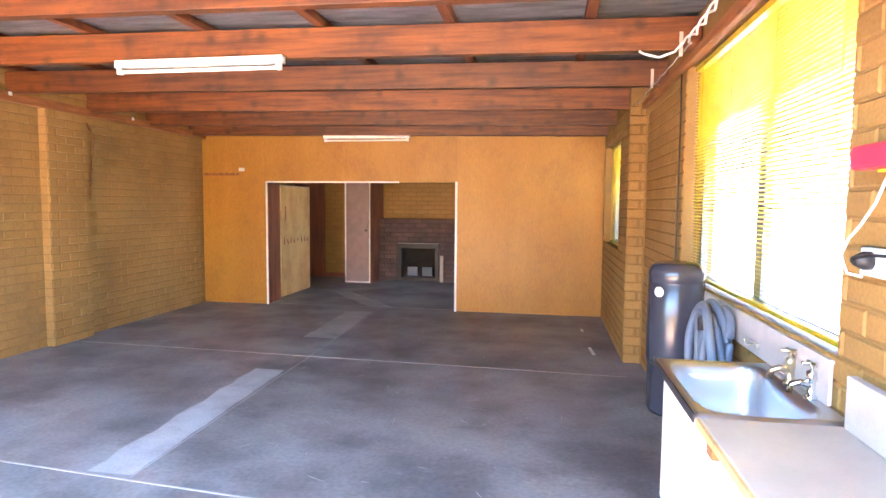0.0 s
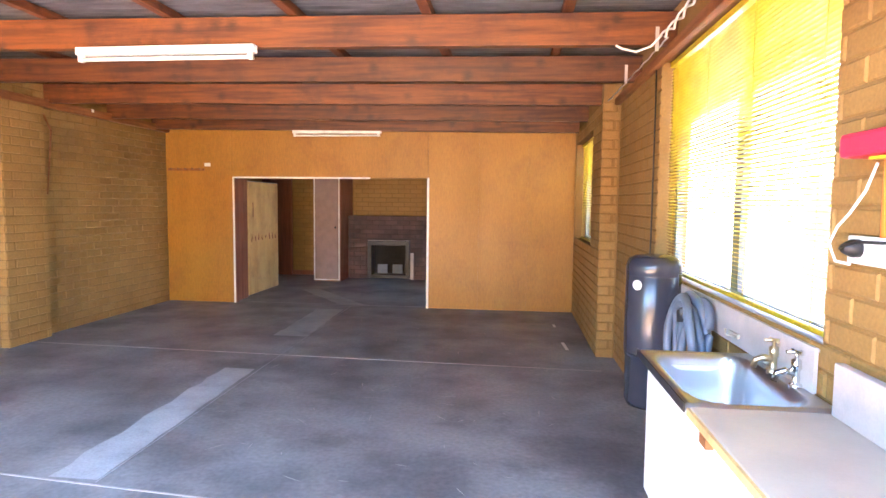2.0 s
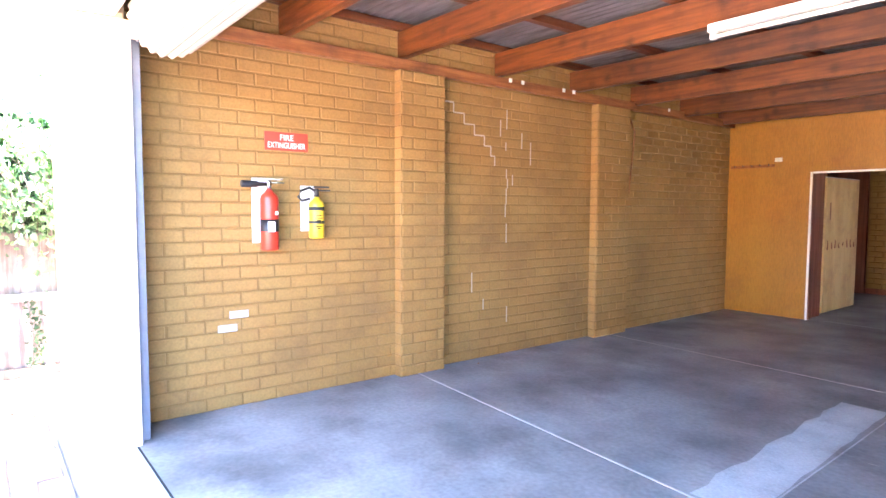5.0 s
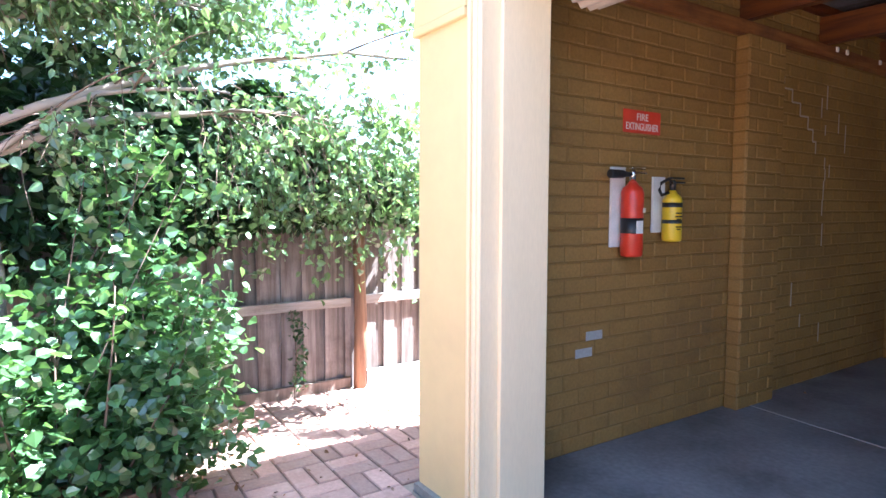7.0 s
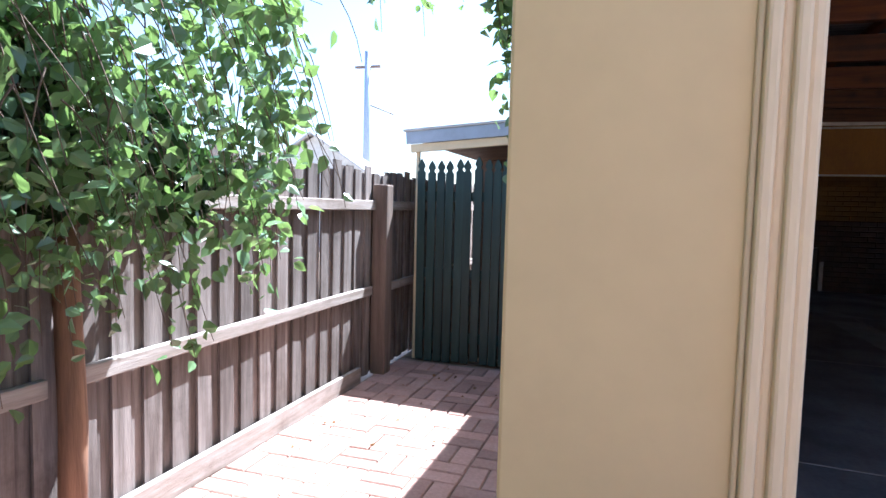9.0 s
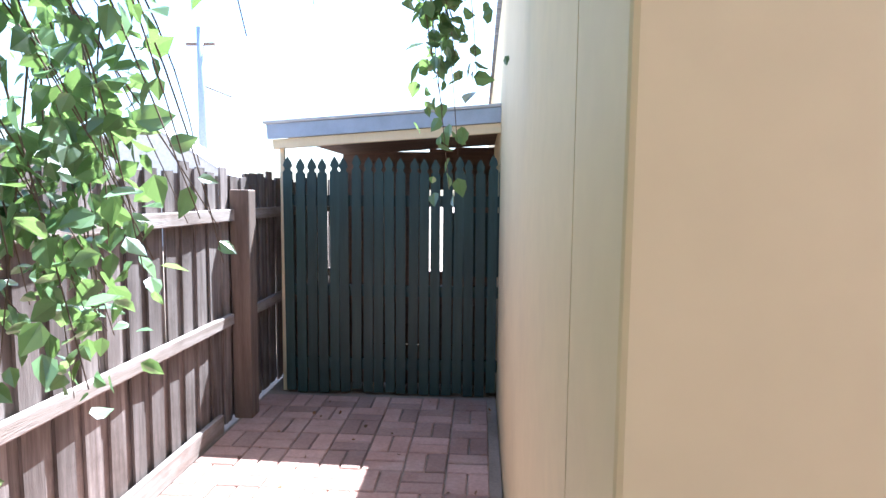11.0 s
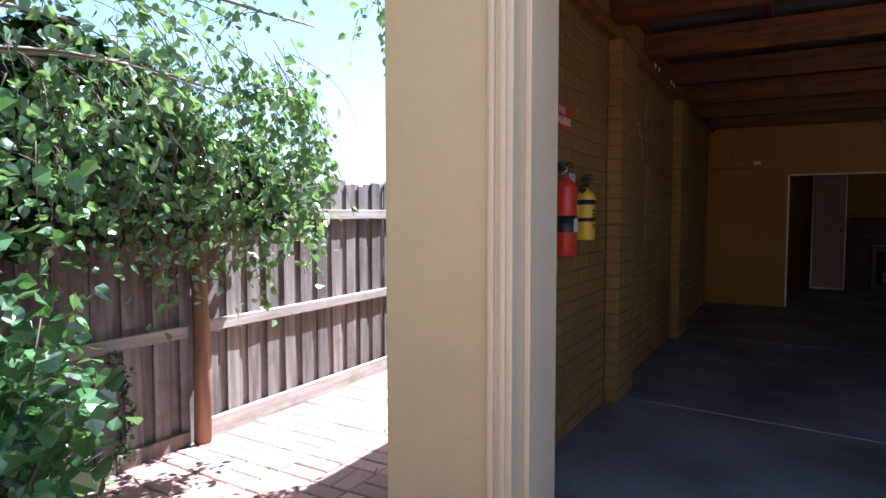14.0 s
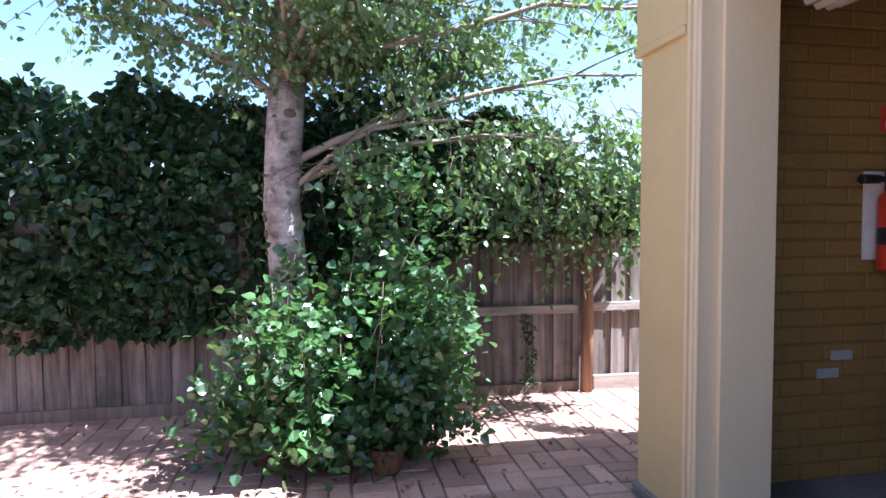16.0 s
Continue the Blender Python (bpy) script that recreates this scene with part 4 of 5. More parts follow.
for name, spec, mat in (("fascia", (0, -0.02, -0.03, 1.70, 0.0, 0.075), M_FASCIA), ("batten", (0.03, 0.0, -0.10, 1.70, 0.05, -0.032), M_TRIM), ("roof", (-0.02, -0.03, 0.078, 1.72, 2.2, 0.10), M_TILE)):
    bm = boxes(spec, bevel=0.003)
    bm.transform(m)
    part(name, bm, mat, shed)
part("post", boxes((-1.765, 2.872, GZ, -1.735, 2.91, 1.785), bevel=0.004), M_TRIM, shed, "narrow cream post")
for k in range(7):
    bm = boxes((0.10, 0.06 + k * 0.29, -0.015, 1.68, 0.34 + k * 0.29, 0.0))
    bm.transform(m)
    part("ceiling_board", bm, M_BROWNBOARD, shed)
part("rear_wall", boxes((-1.78, 4.95, GZ, -0.85, 5.0, 1.90), (-0.58, 4.95, GZ, -0.16, 5.0, 1.95), (-0.85, 4.95, GZ, -0.58, 5.0, 0.62), (-0.85, 4.95, 1.50, -0.58, 5.0, 1.93)), M_BROWNBOARD, shed)
for k in range(5):
    part("board", boxes((-1.74, 3.06, GZ + 0.02 + k * 0.155, -0.17, 3.08, GZ + 0.17 + k * 0.155), bevel=0.003), M_BROWNBOARD, shed, "dark brown board")
part("slab", boxes((-1.88, 2.905, -0.3, -0.17, 5.0, GZ - 0.01)), M_SAND, shed)

# far things: neighbour's gable, power pole
house = thing("house", "white weatherboard house with a pale gabled roof", "house", at=(-10.3, 19, 0))
bm = bmesh.new()
prof = [(-3.2, 0.0), (3.2, 0.0), (3.2, 2.0), (0.0, 4.0), (-3.2, 2.0)]
fr = [bm.verts.new((-11.0 + x, 17.0, z - 0.3)) for x, z in prof]
bk = [bm.verts.new((-14.0 + x, 27.0, z - 0.3)) for x, z in prof]
bm.faces.new(fr)
bm.faces.new(bk[::-1])
for a in range(5):
    b = (a + 1) % 5
    bm.faces.new((fr[b], fr[a], bk[a], bk[b]))
part("wall", bm, M_WEATHER, house)
bm = bmesh.new()
for s in (-1, 1):
    q = [(-11.0, 16.7, 3.76), (-11.0 + s * 3.6, 16.7, 1.51), (-14.1 + s * 3.6, 27.2, 1.51), (-14.1, 27.2, 3.76)]
    lo = [bm.verts.new(p) for p in q]
    hi = [bm.verts.new((p[0], p[1], p[2] + 0.08)) for p in q]
    bm.faces.new(lo)
    bm.faces.new(hi[::-1])
    for a in range(4):
        bm.faces.new((lo[a], lo[(a + 1) % 4], hi[(a + 1) % 4], hi[a]))
part("roof", bm, M_TILE, house)
pole = thing("power_pole", "tall grey power pole with crossarms", "power pole", at=(-17.5, 35.0, -0.3))
part("pole", tube(bmesh.new(), [(-17.5, 35, -0.3), (-17.5, 35, 6), (-17.5, 35, 11.5)], 0.27, 0.22, 12), M_FASCIA, pole)
part("crossarm", boxes((-18.4, 34.9, 10.4, -16.6, 35.1, 10.55)), M_POST, pole)
part("arm", tube(bmesh.new(), [(-17.4, 35, 8.0), (-15.6, 35, 7.3)], 0.05, 0.04, 8), M_POST, pole)


# ---- plants
def leaf_cloud(places, size, seed, droop=0.6, aspect=0.75, rise=0.0):
    """Folded, pointed leaves at the places; verts and faces."""
    r = np.random.RandomState(seed)
    n = len(places)
    p = np.asarray(places, float)
    s = size * r.uniform(0.6, 1.25, n)[:, None]
    az, tilt = r.uniform(0, 2 * np.pi, n), r.normal(-droop, 0.55, n)
    d = np.stack([np.cos(az) * np.cos(tilt), np.sin(az) * np.cos(tilt), np.sin(tilt)], 1)
    rnd = r.normal(0, 1, (n, 3)) + np.array([0, 0, rise])
    side = np.cross(d, rnd)
    side /= np.linalg.norm(side, axis=1)[:, None] + 1e-9
    up = np.cross(side, d)
    a = aspect
    pts = [p, p + s * (0.22 * d + 0.36 * a * side + 0.06 * up), p + s * (0.55 * d + 0.34 * a * side + 0.07 * up), p + s * (1.0 * d - 0.06 * up), p + s * (0.55 * d - 0.34 * a * side + 0.07 * up), p + s * (0.22 * d - 0.36 * a * side + 0.06 * up)]
    v = np.stack(pts, 1).reshape(-1, 3)
    f = []
    for k in range(n):
        b = 6 * k
        f += [(b, b + 1, b + 2, b + 3), (b, b + 3, b + 4, b + 5)]
    return v.tolist(), f


def leaves(name, places, size, seed, mat, parent, droop=0.6, aspect=0.75, label="", rise=0.0):
    v, f = leaf_cloud(places, size, seed, droop, aspect, rise)
    me = bpy.data.meshes.new(name)
    me.from_pydata(v, [], f)
    me.materials.append(mat)
    ob = new(name, me)
    ob.parent = parent
    ob.matrix_parent_inverse = parent.matrix_basis.inverted()
    return tagged(ob, label, kind="stuff")


rng = random.Random(31)
birch = thing("birch_tree", "birch tree with peeling pale bark and drooping leafy twigs", "tree", at=(-1.40, -2.70, GZ))
TR = [(-1.40, -2.70, GZ), (-1.41, -2.69, 0.5), (-1.38, -2.68, 1.0), (-1.41, -2.72, 1.45), (-1.40, -2.70, 1.9), (-1.42, -2.66, 2.4), (-1.40, -2.62, 3.0), (-1.43, -2.55, 3.8), (-1.40, -2.50, 4.8)]
bm = bmesh.new()
tube(bm, TR[:6], 0.135, 0.112, 18)
tube(bm, TR[5:], 0.112, 0.05, 14)
for v in bm.verts:
    n = noise.noise(v.co * 4.0)
    v.co += Vector((n, noise.noise(v.co * 4.0 + Vector((7, 0, 0))), 0)) * 0.022
part("trunk", bm, M_BIRCH, birch)
for k in range(16):
    az, z = rng.uniform(-1.9, 1.6), 0.75 + 0.105 * k + rng.uniform(-0.03, 0.03)
    i = max(j for j in range(len(TR) - 1) if TR[j][2] <= z)
    c = Vector(TR[i]).lerp(Vector(TR[i + 1]), (z - TR[i][2]) / (TR[i + 1][2] - TR[i][2]))
    knot = bmesh.new()
    bmesh.ops.create_icosphere(knot, subdivisions=2, radius=1.0)
    w, h = rng.uniform(0.016, 0.042), rng.uniform(0.010, 0.030)
    for v in knot.verts:
        v.co = v.co * (1 + 0.35 * noise.noise(v.co * 2 + Vector((k, 0, 0))))
        v.co = Vector((v.co.x * 0.012, v.co.y * w, v.co.z * h))
        v.co.rotate(Matrix.Rotation(az, 3, "Z"))
        v.co += c + Vector((math.cos(az), math.sin(az), 0)) * (0.125 - 0.008 * (z - 0.5))
    part("bark_scar", knot, M_TWIG, birch, "dark bark scar")
twig_bm, spots = bmesh.new(), []


def room_for(q):
    """Sprays gather in clumps, thin out above the fence and seldom hang into the passage."""
    if q.x > -0.68 and q.y > 0.1:
        return True
    if noise.noise(q * 2.4) < -0.10 and rng.random() < 0.7:
        return False
    if q.z < 2.15 and q.y > -1.3 and q.x > -0.30 - 0.525 * (q.y + 1.5):
        return rng.random() < 0.10
    if q.x > -1.75 and q.y > -2.0 and 1.8 < q.z < 2.25:
        return rng.random() < 0.40
    return True


def droop_twig(start, end, r0, leaf_from=0.2, every=0.022, spread=0.05):
    """A bowed twig from start to end with leaves along it."""
    a, b = Vector(start), Vector(end)
    if r0 < 0.005 and not room_for((a + b) / 2):
        return
    mid = (a + b) / 2 + Vector((rng.uniform(-0.08, 0.08), rng.uniform(-0.08, 0.08), 0.10 * (a - b).length + 0.04))
    pts = []
    n = 7
    for i in range(n + 1):
        t = i / n
        pts.append(a * (1 - t) ** 2 + mid * 2 * t * (1 - t) + b * t * t)
    tube(twig_bm, pts, r0, 0.0012, 5)
    m = max(3, int((a - b).length / every))
    for i in range(m):
        t = leaf_from + (1 - leaf_from) * (i + rng.random()) / m
        q = a * (1 - t) ** 2 + mid * 2 * t * (1 - t) + b * t * t
        spots.append((q.x + rng.gauss(0, spread), q.y + rng.gauss(0, spread), q.z + rng.gauss(0, spread) - 0.02))


# limbs: start height on the trunk, end; high unseen ones are added for shade
BOUGHS = [
    (1.50, (-0.95, -1.55, 1.95)), (1.56, (-1.10, -0.75, 1.85)), (2.15, (-0.55, -2.3, 2.6)), (1.7, (-1.2, -0.1, 2.35)), (2.3, (-0.85, 0.7, 2.75)), (2.4, (-0.35, -0.3, 2.9)),
    (2.2, (-1.75, -1.2, 2.5)), (2.1, (-1.75, -4.0, 2.7)), (2.4, (-0.7, -3.7, 2.7)), (2.2, (-0.1, -2.6, 3.0)), (2.4, (-2.3, -2.0, 3.2)), (2.3, (-0.9, -1.3, 3.1)), (2.7, (-1.9, 0.0, 3.2)), (2.6, (-1.3, -4.9, 3.2)), (3.0, (-0.6, -1.6, 3.6)), (3.2, (-2.2, -3.4, 3.7)), (3.1, (-1.2, -0.2, 3.6)), (3.3, (-0.3, -2.2, 3.9)), (3.5, (-0.9, -3.6, 4.0)), (3.6, (-1.8, -1.4, 4.2)), (3.9, (-1.3, -2.3, 4.9)), (3.4, (-2.4, -3.0, 4.1)), (3.0, (-0.2, -3.4, 3.4)), (2.2, (-0.35, -1.25, 2.95)), (2.5, (-0.15, -1.7, 3.2)), (2.9, (-0.6, -0.8, 3.3)), (2.7, (-0.6, -1.9, 2.95)), (2.6, (-1.15, -3.5, 3.1)), (2.4, (-1.6, -4.5, 2.9)), (2.8, (-1.3, -4.2, 3.3)),
    # added mostly above the view, to dapple the ground, fence and shrub
    (3.6, (-0.4, -2.9, 4.4)), (3.5, (-0.5, -3.9, 4.3)), (3.2, (-0.3, -3.0, 3.6)), (3.4, (0.0, -2.8, 3.7)), (3.8, (-1.0, -4.6, 4.3)),
    (2.3, (-2.0, -1.35, 2.75)), (2.5, (-2.15, -1.9, 2.95)), (2.2, (-1.85, -0.85, 2.55)), (2.6, (-2.0, -2.3, 3.2)), (2.8, (-1.7, -1.5, 3.2)), (2.4, (-2.1, -1.5, 2.5)), (2.6, (-2.1, -0.6, 2.95)), (2.7, (-2.0, -0.1, 3.05)), (2.5, (-2.25, -1.0, 2.85)), (2.9, (-2.3, -0.3, 3.3)),
]
for zs, end in BOUGHS:
    a = Vector((-1.40, -2.70, zs))
    b = Vector(end)
    pts = []
    for i in range(9):
        t = i / 8
        q = a.lerp(b, t) + Vector((0, 0, 0.18 * math.sin(math.pi * t)))
        pts.append(q + Vector((noise.noise(q * 1.7), noise.noise(q * 1.7 + Vector((5, 0, 0))), noise.noise(q * 1.7 + Vector((0, 9, 0))))) * 0.10 * math.sin(math.pi * t))
    part("limb", tube(bmesh.new(), pts, 0.028 if zs > 1.5 else 0.022, 0.006, 8), M_LIMB, birch, "grey limb")
    airy = b.y > -1.65 and b.z > 2.3 and b.x > -1.6
    for i in range(4 if airy else 2):
        t = rng.uniform(0.25, 0.8)
        q = pts[int(t * 8)]
        e = q + (b - a).normalized() * rng.uniform(0.4, 0.9) + Vector((rng.uniform(-0.4, 0.4), rng.uniform(-0.4, 0.4), rng.uniform(-0.35, 0.15)))
        droop_twig(q, e, 0.0075, 0.2, 0.05, 0.06)
    for i in range(27 if airy else 44):
        t = rng.uniform(0.15, 1.0)
        s = pts[min(7, int(t * 8))].lerp(pts[min(8, int(t * 8) + 1)], t * 8 % 1)
        ln = rng.uniform(0.25, 0.75)
        az = rng.uniform(0, 2 * math.pi)
        out = rng.uniform(0.15, 0.5)
        e = s + Vector((math.cos(az) * out, math.sin(az) * out, -ln * rng.uniform(0.2, 1.0) + 0.12))
        if e.x > -0.15 and e.z < 2.2:
            e.x = -0.4
        droop_twig(s, e, 0.003, 0.1, 0.0175, 0.06)
# long hanging sprays over the passage and before the fence
for s, e, n, w in (
    ((-0.52, 0.25, 2.6), (-0.40, 0.45, 1.42), 15, 0.045), ((-1.15, -0.75, 2.0), (-0.98, -0.40, 1.05), 12, 0.16), ((-1.25, -0.70, 1.9), (-1.12, -0.30, 0.78), 9, 0.12), ((-1.0, -0.95, 2.05), (-0.86, -0.60, 1.25), 9, 0.16),
    ((-1.5, -1.0, 1.9), (-1.45, -0.45, 0.85), 18, 0.22), ((-1.6, -1.4, 1.9), (-1.5, -1.0, 0.95), 20, 0.25), ((-0.70, -0.05, 2.4), (-0.66, 0.1, 1.78), 7, 0.12), ((-0.95, 0.15, 2.4), (-1.0, 0.3, 1.75), 9, 0.16), ((-0.45, -0.25, 2.4), (-0.50, -0.15, 1.85), 5, 0.08), ((-1.5, 0.0, 2.3), (-1.45, 0.2, 1.35), 9, 0.2), ((-1.1, -1.5, 2.1), (-0.85, -1.2, 1.35), 10, 0.22),
    ((-1.45, -0.75, 1.8), (-1.35, -0.62, 0.72), 11, 0.10), ((-1.5, -0.45, 1.7), (-1.42, -0.30, 0.78), 8, 0.10), ((-1.4, -1.15, 1.8), (-1.30, -1.05, 0.95), 12, 0.14),
    ((-0.95, -2.55, 3.1), (-0.80, -2.50, 2.25), 26, 0.24), ((-1.0, -2.9, 3.0), (-0.85, -2.95, 2.2), 10, 0.25), ((-1.45, -1.6, 2.0), (-1.30, -1.3, 1.15), 12, 0.22), ((-1.3, -1.9, 2.2), (-1.05, -1.75, 1.35), 12, 0.22), ((-1.2, -1.2, 2.1), (-1.0, -0.95, 1.2), 13, 0.15), ((-1.0, -0.6, 2.0), (-0.92, -0.30, 1.08), 10, 0.12),
    ((-1.45, -0.35, 2.1), (-1.40, -0.05, 1.05), 14, 0.20), ((-1.55, -0.8, 1.9), (-1.40, -0.55, 0.70), 10, 0.18), ((-1.3, -0.9, 2.1), (-1.15, -0.75, 1.00), 12, 0.2)):
    for i in range(n):
        o = Vector((rng.gauss(0, w), rng.gauss(0, w), rng.uniform(-0.05, 0.25)))
        droop_twig(Vector(s) + o * 0.5, Vector(e) + o + Vector((0, 0, rng.uniform(0, 0.6))), 0.0028, 0.15, 0.026, 0.03)
for k in range(125):
    x, y = rng.uniform(-1.75, -1.1), rng.uniform(-1.75, 0.0)
    low = 0.95 + 0.25 * max(0, -0.7 - y) + 0.5 * max(0, y) + rng.uniform(0, 0.55) - (0.3 if k % 7 == 0 else 0)
    droop_twig((x, y, rng.uniform(1.5, 1.85)), (x + rng.uniform(-0.15, 0.15), y + rng.uniform(-0.1, 0.22), low), 0.0028, 0.15, 0.022, 0.045)
tagged(part("twig", twig_bm, M_TWIG, birch, "thin dark twig growth"), kind="stuff")
def kept(q):
    """Leaves gather in clumps with gaps between, and few hang into the passage."""
    x, y, z = q
    if x > -0.68 and y > 0.1:
        return True
    if noise.noise(Vector(q) * 2.4) < -0.14 and rng.random() < 0.6:
        return False
    if z < 2.15 and y > -1.3 and x > -0.30 - 0.525 * (y + 1.5):
        return rng.random() < 0.10
    return True


spots = [q for q in spots if kept(q) and not (q[0] > -1.45 and abs(q[1] + 2.62 + 0.05 * q[0]) < 0.20 and 1.0 < q[2] < 2.15 and rng.random() < 0.9)
         and not (q[0] > -0.75 and -2.6 < q[1] < -0.55 and q[2] < 2.4)]
leaves("crown", spots, 0.056, 3, M_LEAF, birch, 0.6, 0.95, rise=0.7)

shrub = thing("shrub", "leafy round-leaved green shrub at the foot of the birch", "shrub", at=(-0.85, -2.35, GZ))
sp, stems = [], bmesh.new()
for k in range(96):
    az, rr, h = rng.uniform(0, 2 * math.pi), 0.86 * math.sqrt(rng.random()), rng.uniform(0.30, 1.36)
    tall = k >= 84
    h *= 1 - 0.42 * (rr / 0.85) ** 2
    e = Vector((-0.90 + rr * 0.72 * math.cos(az), -2.35 + rr * math.sin(az) * 1.0, h))
    if tall:
        e = Vector((-0.95 + rng.uniform(-0.2, 0.3), -1.95 + rng.uniform(-0.3, 0.3), rng.uniform(1.25, 1.75)))
    s = Vector((-0.92 + 0.25 * math.cos(az), -2.35 + 0.3 * math.sin(az), GZ))
    mid = (s + e) / 2 + Vector((0.1 * math.cos(az), 0.1 * math.sin(az), 0.12))
    pts = [s * (1 - t) ** 2 + mid * 2 * t * (1 - t) + e * t * t for t in [i / 6 for i in range(7)]]
    tube(stems, pts, 0.005 if tall else 0.009, 0.002, 6)
    for i in range(90 if tall else 110):
        t = rng.uniform(0.25, 1.02)
        q = s * (1 - t) ** 2 + mid * 2 * t * (1 - t) + e * t * t
        sp.append((q.x + rng.gauss(0, 0.085), q.y + rng.gauss(0, 0.085), max(GZ + 0.03, q.z + rng.gauss(0, 0.075))))
tagged(part("stem", stems, M_TWIG, shrub), kind="stuff")
leaves("foliage", sp, 0.060, 8, M_SHRUB, shrub, 0.1, 1.25, rise=1.0)

hedge = thing("hedge", "dense dark green creeper hanging over the fence", "hedge", at=(-2.2, -4.2, GZ))
sp = []
hr = np.random.RandomState(12)
for k in range(60000):
    y = hr.uniform(-7.3, 0.1)
    top = 2.28 + 0.40 * noise.noise(Vector((y * 0.9, 0, 3))) + 0.2 * noise.noise(Vector((y * 3.1, 0, 8))) - 0.55 * max(0, (y + 1.4) / 1.2)
    low = 0.72 - 0.17 * max(0, min(1, (-2.6 - y) / 0.8)) + 0.14 * noise.noise(Vector((y * 1.7, 4, 0))) + 0.40 * max(0, min(1.3, (y + 3.2) / 1.6))
    z = low + (top - low) * hr.uniform(0, 1)
    bulge = 0.28 + 0.16 * noise.noise(Vector((y * 2.1, z * 2.1, 0)))
    x = -1.82 + bulge * (0.3 + 0.7 * math.sin(math.pi * min(1, max(0, (z - low) / (top - low + 1e-6))))) * hr.uniform(0.2, 1) ** 0.5 if hr.rand() < 0.58 else hr.uniform(-3.0, -1.8)
    if -0.16 < y + 2.70 < 0.16 and x > -1.6:
        x = -1.75
    if x > -1.9 and noise.noise(Vector((x, y, z)) * 2.8) < -0.08 and hr.rand() < 0.75:
        x = hr.uniform(-2.6, -2.0)
    sp.append((x, y, z))
leaves("foliage", sp, 0.082, 15, M_IVY, hedge, 0.5, 1.0, rise=0.6)
part("stem", tube(bmesh.new(), [(-2.1, -5.5, GZ - 0.2), (-2.1, -5.3, 1.0), (-2.05, -4.5, 1.7), (-2.1, -3.2, 1.9)], 0.04, 0.02, 8), M_TWIG, hedge)
ivy = thing("ivy", "thin ivy strand climbing the fence", "ivy", at=(-1.83, -0.85, GZ))
sp = [(-1.83 + rng.gauss(0, 0.02), -0.92 + 0.05 * math.sin(z * 5) + rng.gauss(0, 0.03), z) for z in [0.02 + 0.004 * k for k in range(150)]]
leaves("foliage", sp, 0.035, 21, M_IVY, ivy, 0.4, 1.0)
part("stem", tube(bmesh.new(), [(-1.842, -0.92, GZ), (-1.842, -0.90, 0.3), (-1.842, -0.94, 0.62)], 0.004, 0.002, 5), M_TWIG, ivy)
sp = [(rng.uniform(-1.8, 1.2), rng.uniform(-4.5, 2.7), GZ + 0.012) for k in range(260)] + [(rng.gauss(-0.9, 0.35), rng.gauss(-2.3, 0.5), GZ + 0.015) for k in range(200)]
v, f = leaf_cloud(sp, 0.032, 33, 0.0, 0.8)
tagged(joined("fallen_leaves", v, f, M_LITTER), "dry brown fallen leaves on the paving", "leaves")
pot = thing("plant_pot", "small terracotta pot half hidden under the shrub", "plant pot", at=(-0.60, -2.12, GZ))
part("pot", lathe(bmesh.new(), [(0.06, GZ), (0.075, GZ + 0.02), (0.10, GZ + 0.13), (0.108, GZ + 0.15), (0.098, GZ + 0.15), (0.09, GZ + 0.13)], (-0.60, -2.12, 0)), M_REDPOST, pot)
# stones edging the bed
for k, (x, y) in enumerate(((-0.30, -3.0), (-0.33, -2.75), (-0.36, -3.3))):
    bm = bmesh.new()
    box(bm, x - 0.06, y - 0.11, GZ - 0.005, x + 0.06, y + 0.11, GZ + 0.06, 0.012)
    tagged(make("edging_brick", bm, M_PAVER), "loose clay brick edging the garden bed", "brick", "edging bricks")

prop = thing("timber_prop", "thin stained timber strip leaning under the wall plate", "timber strip", at=(0.05, 4.62, 1.95))
part("strip", tube(bmesh.new(), [(0.03, 4.58, 2.42), (0.05, 4.66, 2.25), (0.03, 4.60, 1.55)], 0.012, 0.008, 6), M_PLATE, prop)
for k, y in enumerate((2.66, 2.82, 3.40, 3.55, 5.28)):
    tagged(make("cable_clip", boxes((0.072, y, 2.54, 0.084, y + 0.035, 2.575), bevel=0.003), M_WHITE), "small white cable clip on the wall plate", "clip", "cable clips")

# ---- bricks and pavers
def brick_face(parent, places, single):
    lay_blocks(parent, places, M_BRICK, single)


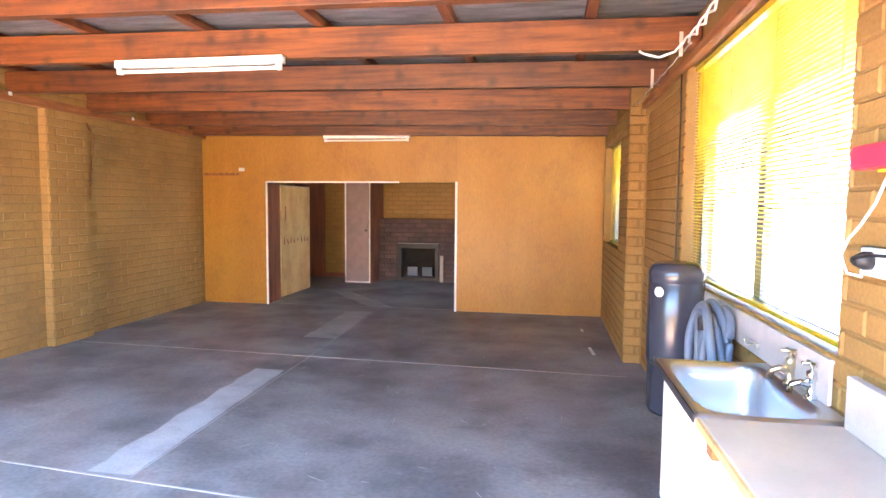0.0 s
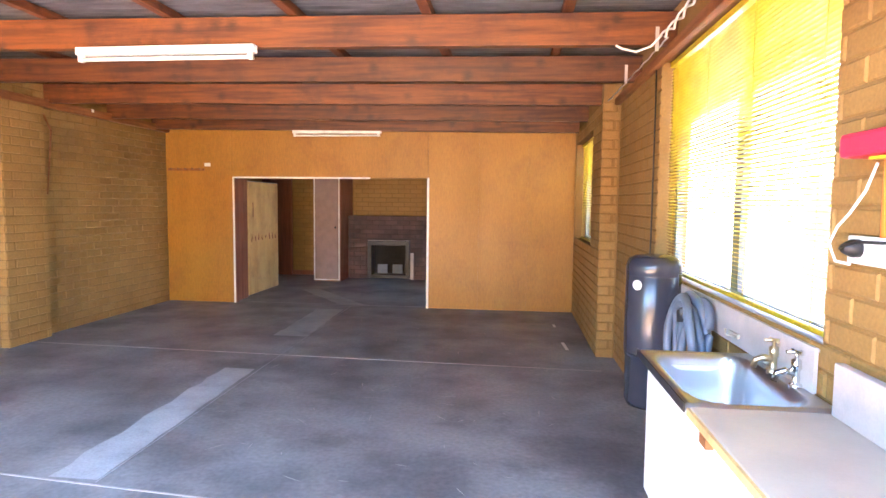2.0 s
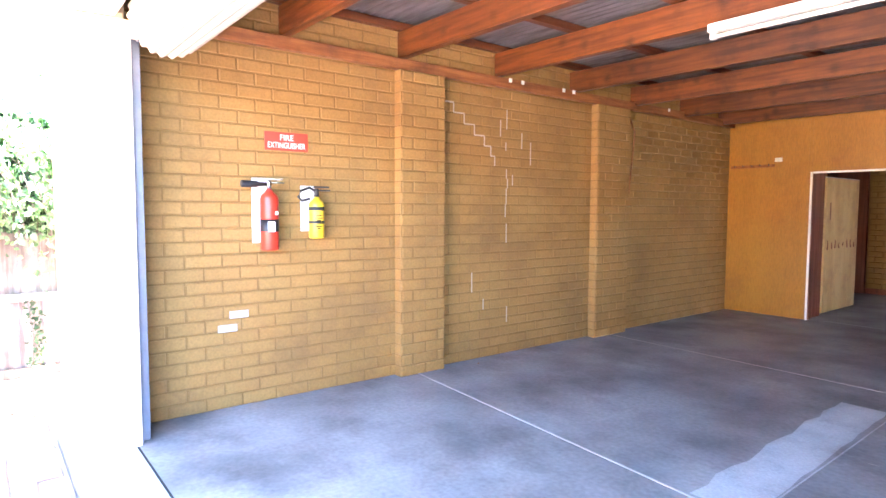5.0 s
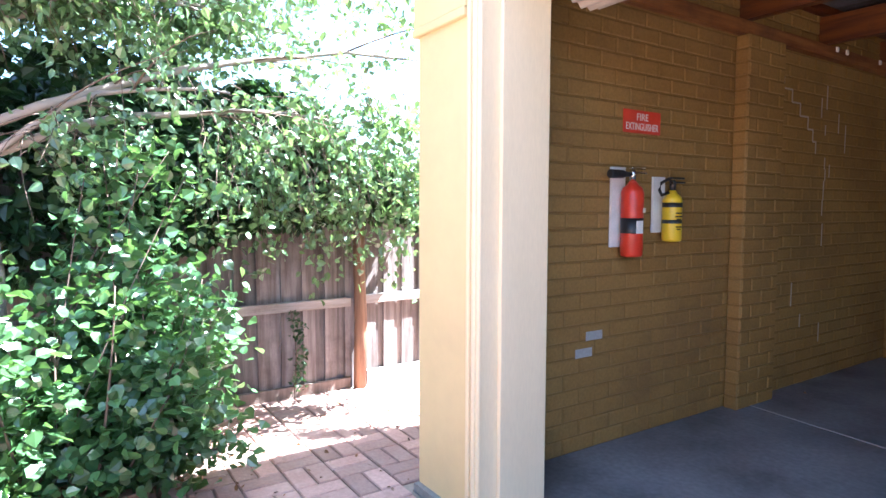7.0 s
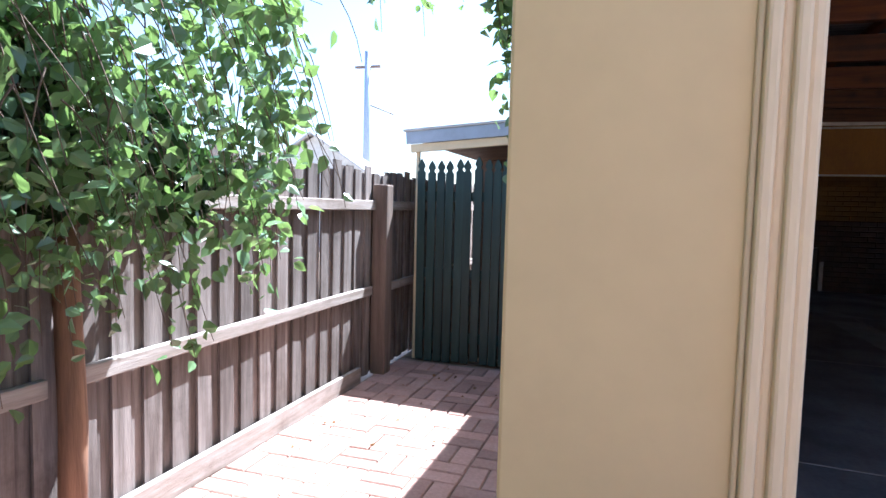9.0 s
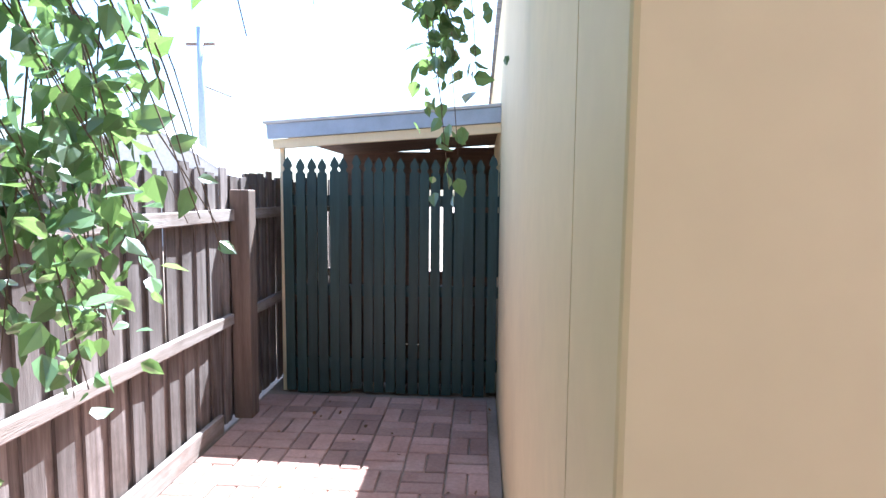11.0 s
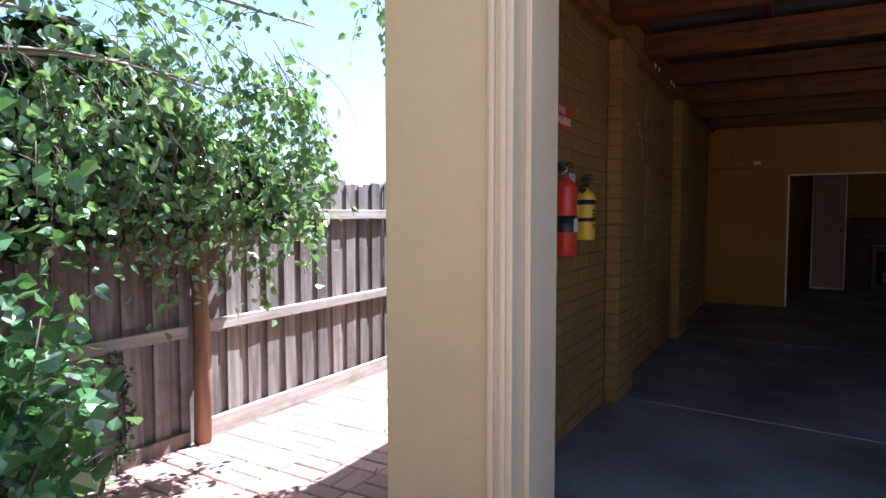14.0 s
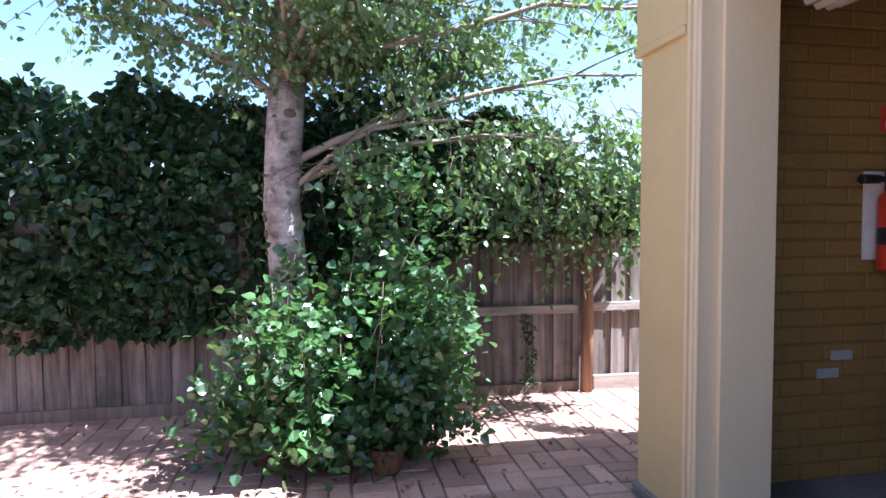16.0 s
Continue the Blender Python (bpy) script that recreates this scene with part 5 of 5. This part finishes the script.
brick_face(wall_west, courses((0.0, -0.55), 90, 7.48, 0.0, 2.835), lambda p: 0.0 < p.y < 3.6 and 0.75 < p.z < 2.5)
for y0, y1 in ((1.45, 1.90), (3.94, 4.50)):
    pier = structure("pier", boxes((0.013, y0, 0, 0.10, y1, 2.48)), M_MORTAR, "cream-painted brick pier against the side wall")
    brick_face(pier, courses((0.10, y0), 90, y1 - y0, 0.0, 2.48) + courses((0.013, y0), 0, 0.098, 0.0, 2.48) + courses((0.10, y1), 180, 0.088, 0.0, 2.48), lambda p: True)
brick_face(wall_east, courses((6.11, 4.5), -90, 5.4, 0.0, 2.48, ((1.56, 3.88, 1.03, 2.49),)), lambda p: 2.9 < p.y < 4.5 or p.y < 0.62)
brick_face(wall_east_rear, courses((5.94, 6.93), -90, 2.42, 0.0, 2.48, ((0.07, 1.78, 1.04, 2.30),)) + courses((5.928, 4.512), 0, 0.17, 0.0, 2.48), lambda p: p.y < 4.6)
brick_face(wall_north, courses((0.0, 10.41), 0, 5.94, 0.0, 2.48, ((0.0, 0.63, 0, 3), (1.37, 1.90, 0, 3), (1.90, 4.6, 0, 1.23))), lambda p: 0.3 < p.x < 3.5)
lay_blocks(chimney, courses((1.895, 10.03), 0, 2.7, 0.0, 1.24, ((0.375, 1.235, 0, 0.78),)), M_DARKBRICK, lambda p: True)

places = []
rng = random.Random(77)
U = 0.232
for i in range(int(-1.86 / U) - 1, 18):
    for j in range(-28, 13):
        x0, y0 = i * U, j * U
        for s in (0, 1):
            if (i + j) % 2:
                cx, cy, rot = x0 + U / 2, y0 + U * (0.25 + 0.5 * s), 0
            else:
                cx, cy, rot = x0 + U * (0.25 + 0.5 * s), y0 + U / 2, 90
            if cx < -1.80 or cy > 2.80 or (cy > -1.0 and cx > -0.25):
                continue
            m = Matrix.Translation((cx, cy, GZ - 0.012 + rng.uniform(-0.002, 0.003))) @ pose(0, 0, 0, 0, 0, rot + rng.uniform(-1.2, 1.2)) @ pose(0, 0, 0, -90 + rng.uniform(-0.5, 0.5), 0, 0)
            places.append((m, U - 0.008, U / 2 - 0.008, 0.014))
places.sort(key=lambda q: (q[0].translation.x + 0.9) ** 2 + 0.6 * (q[0].translation.y - 0.6) ** 2)
lay_blocks(yard, places, M_PAVER, lambda p: True, "paver")
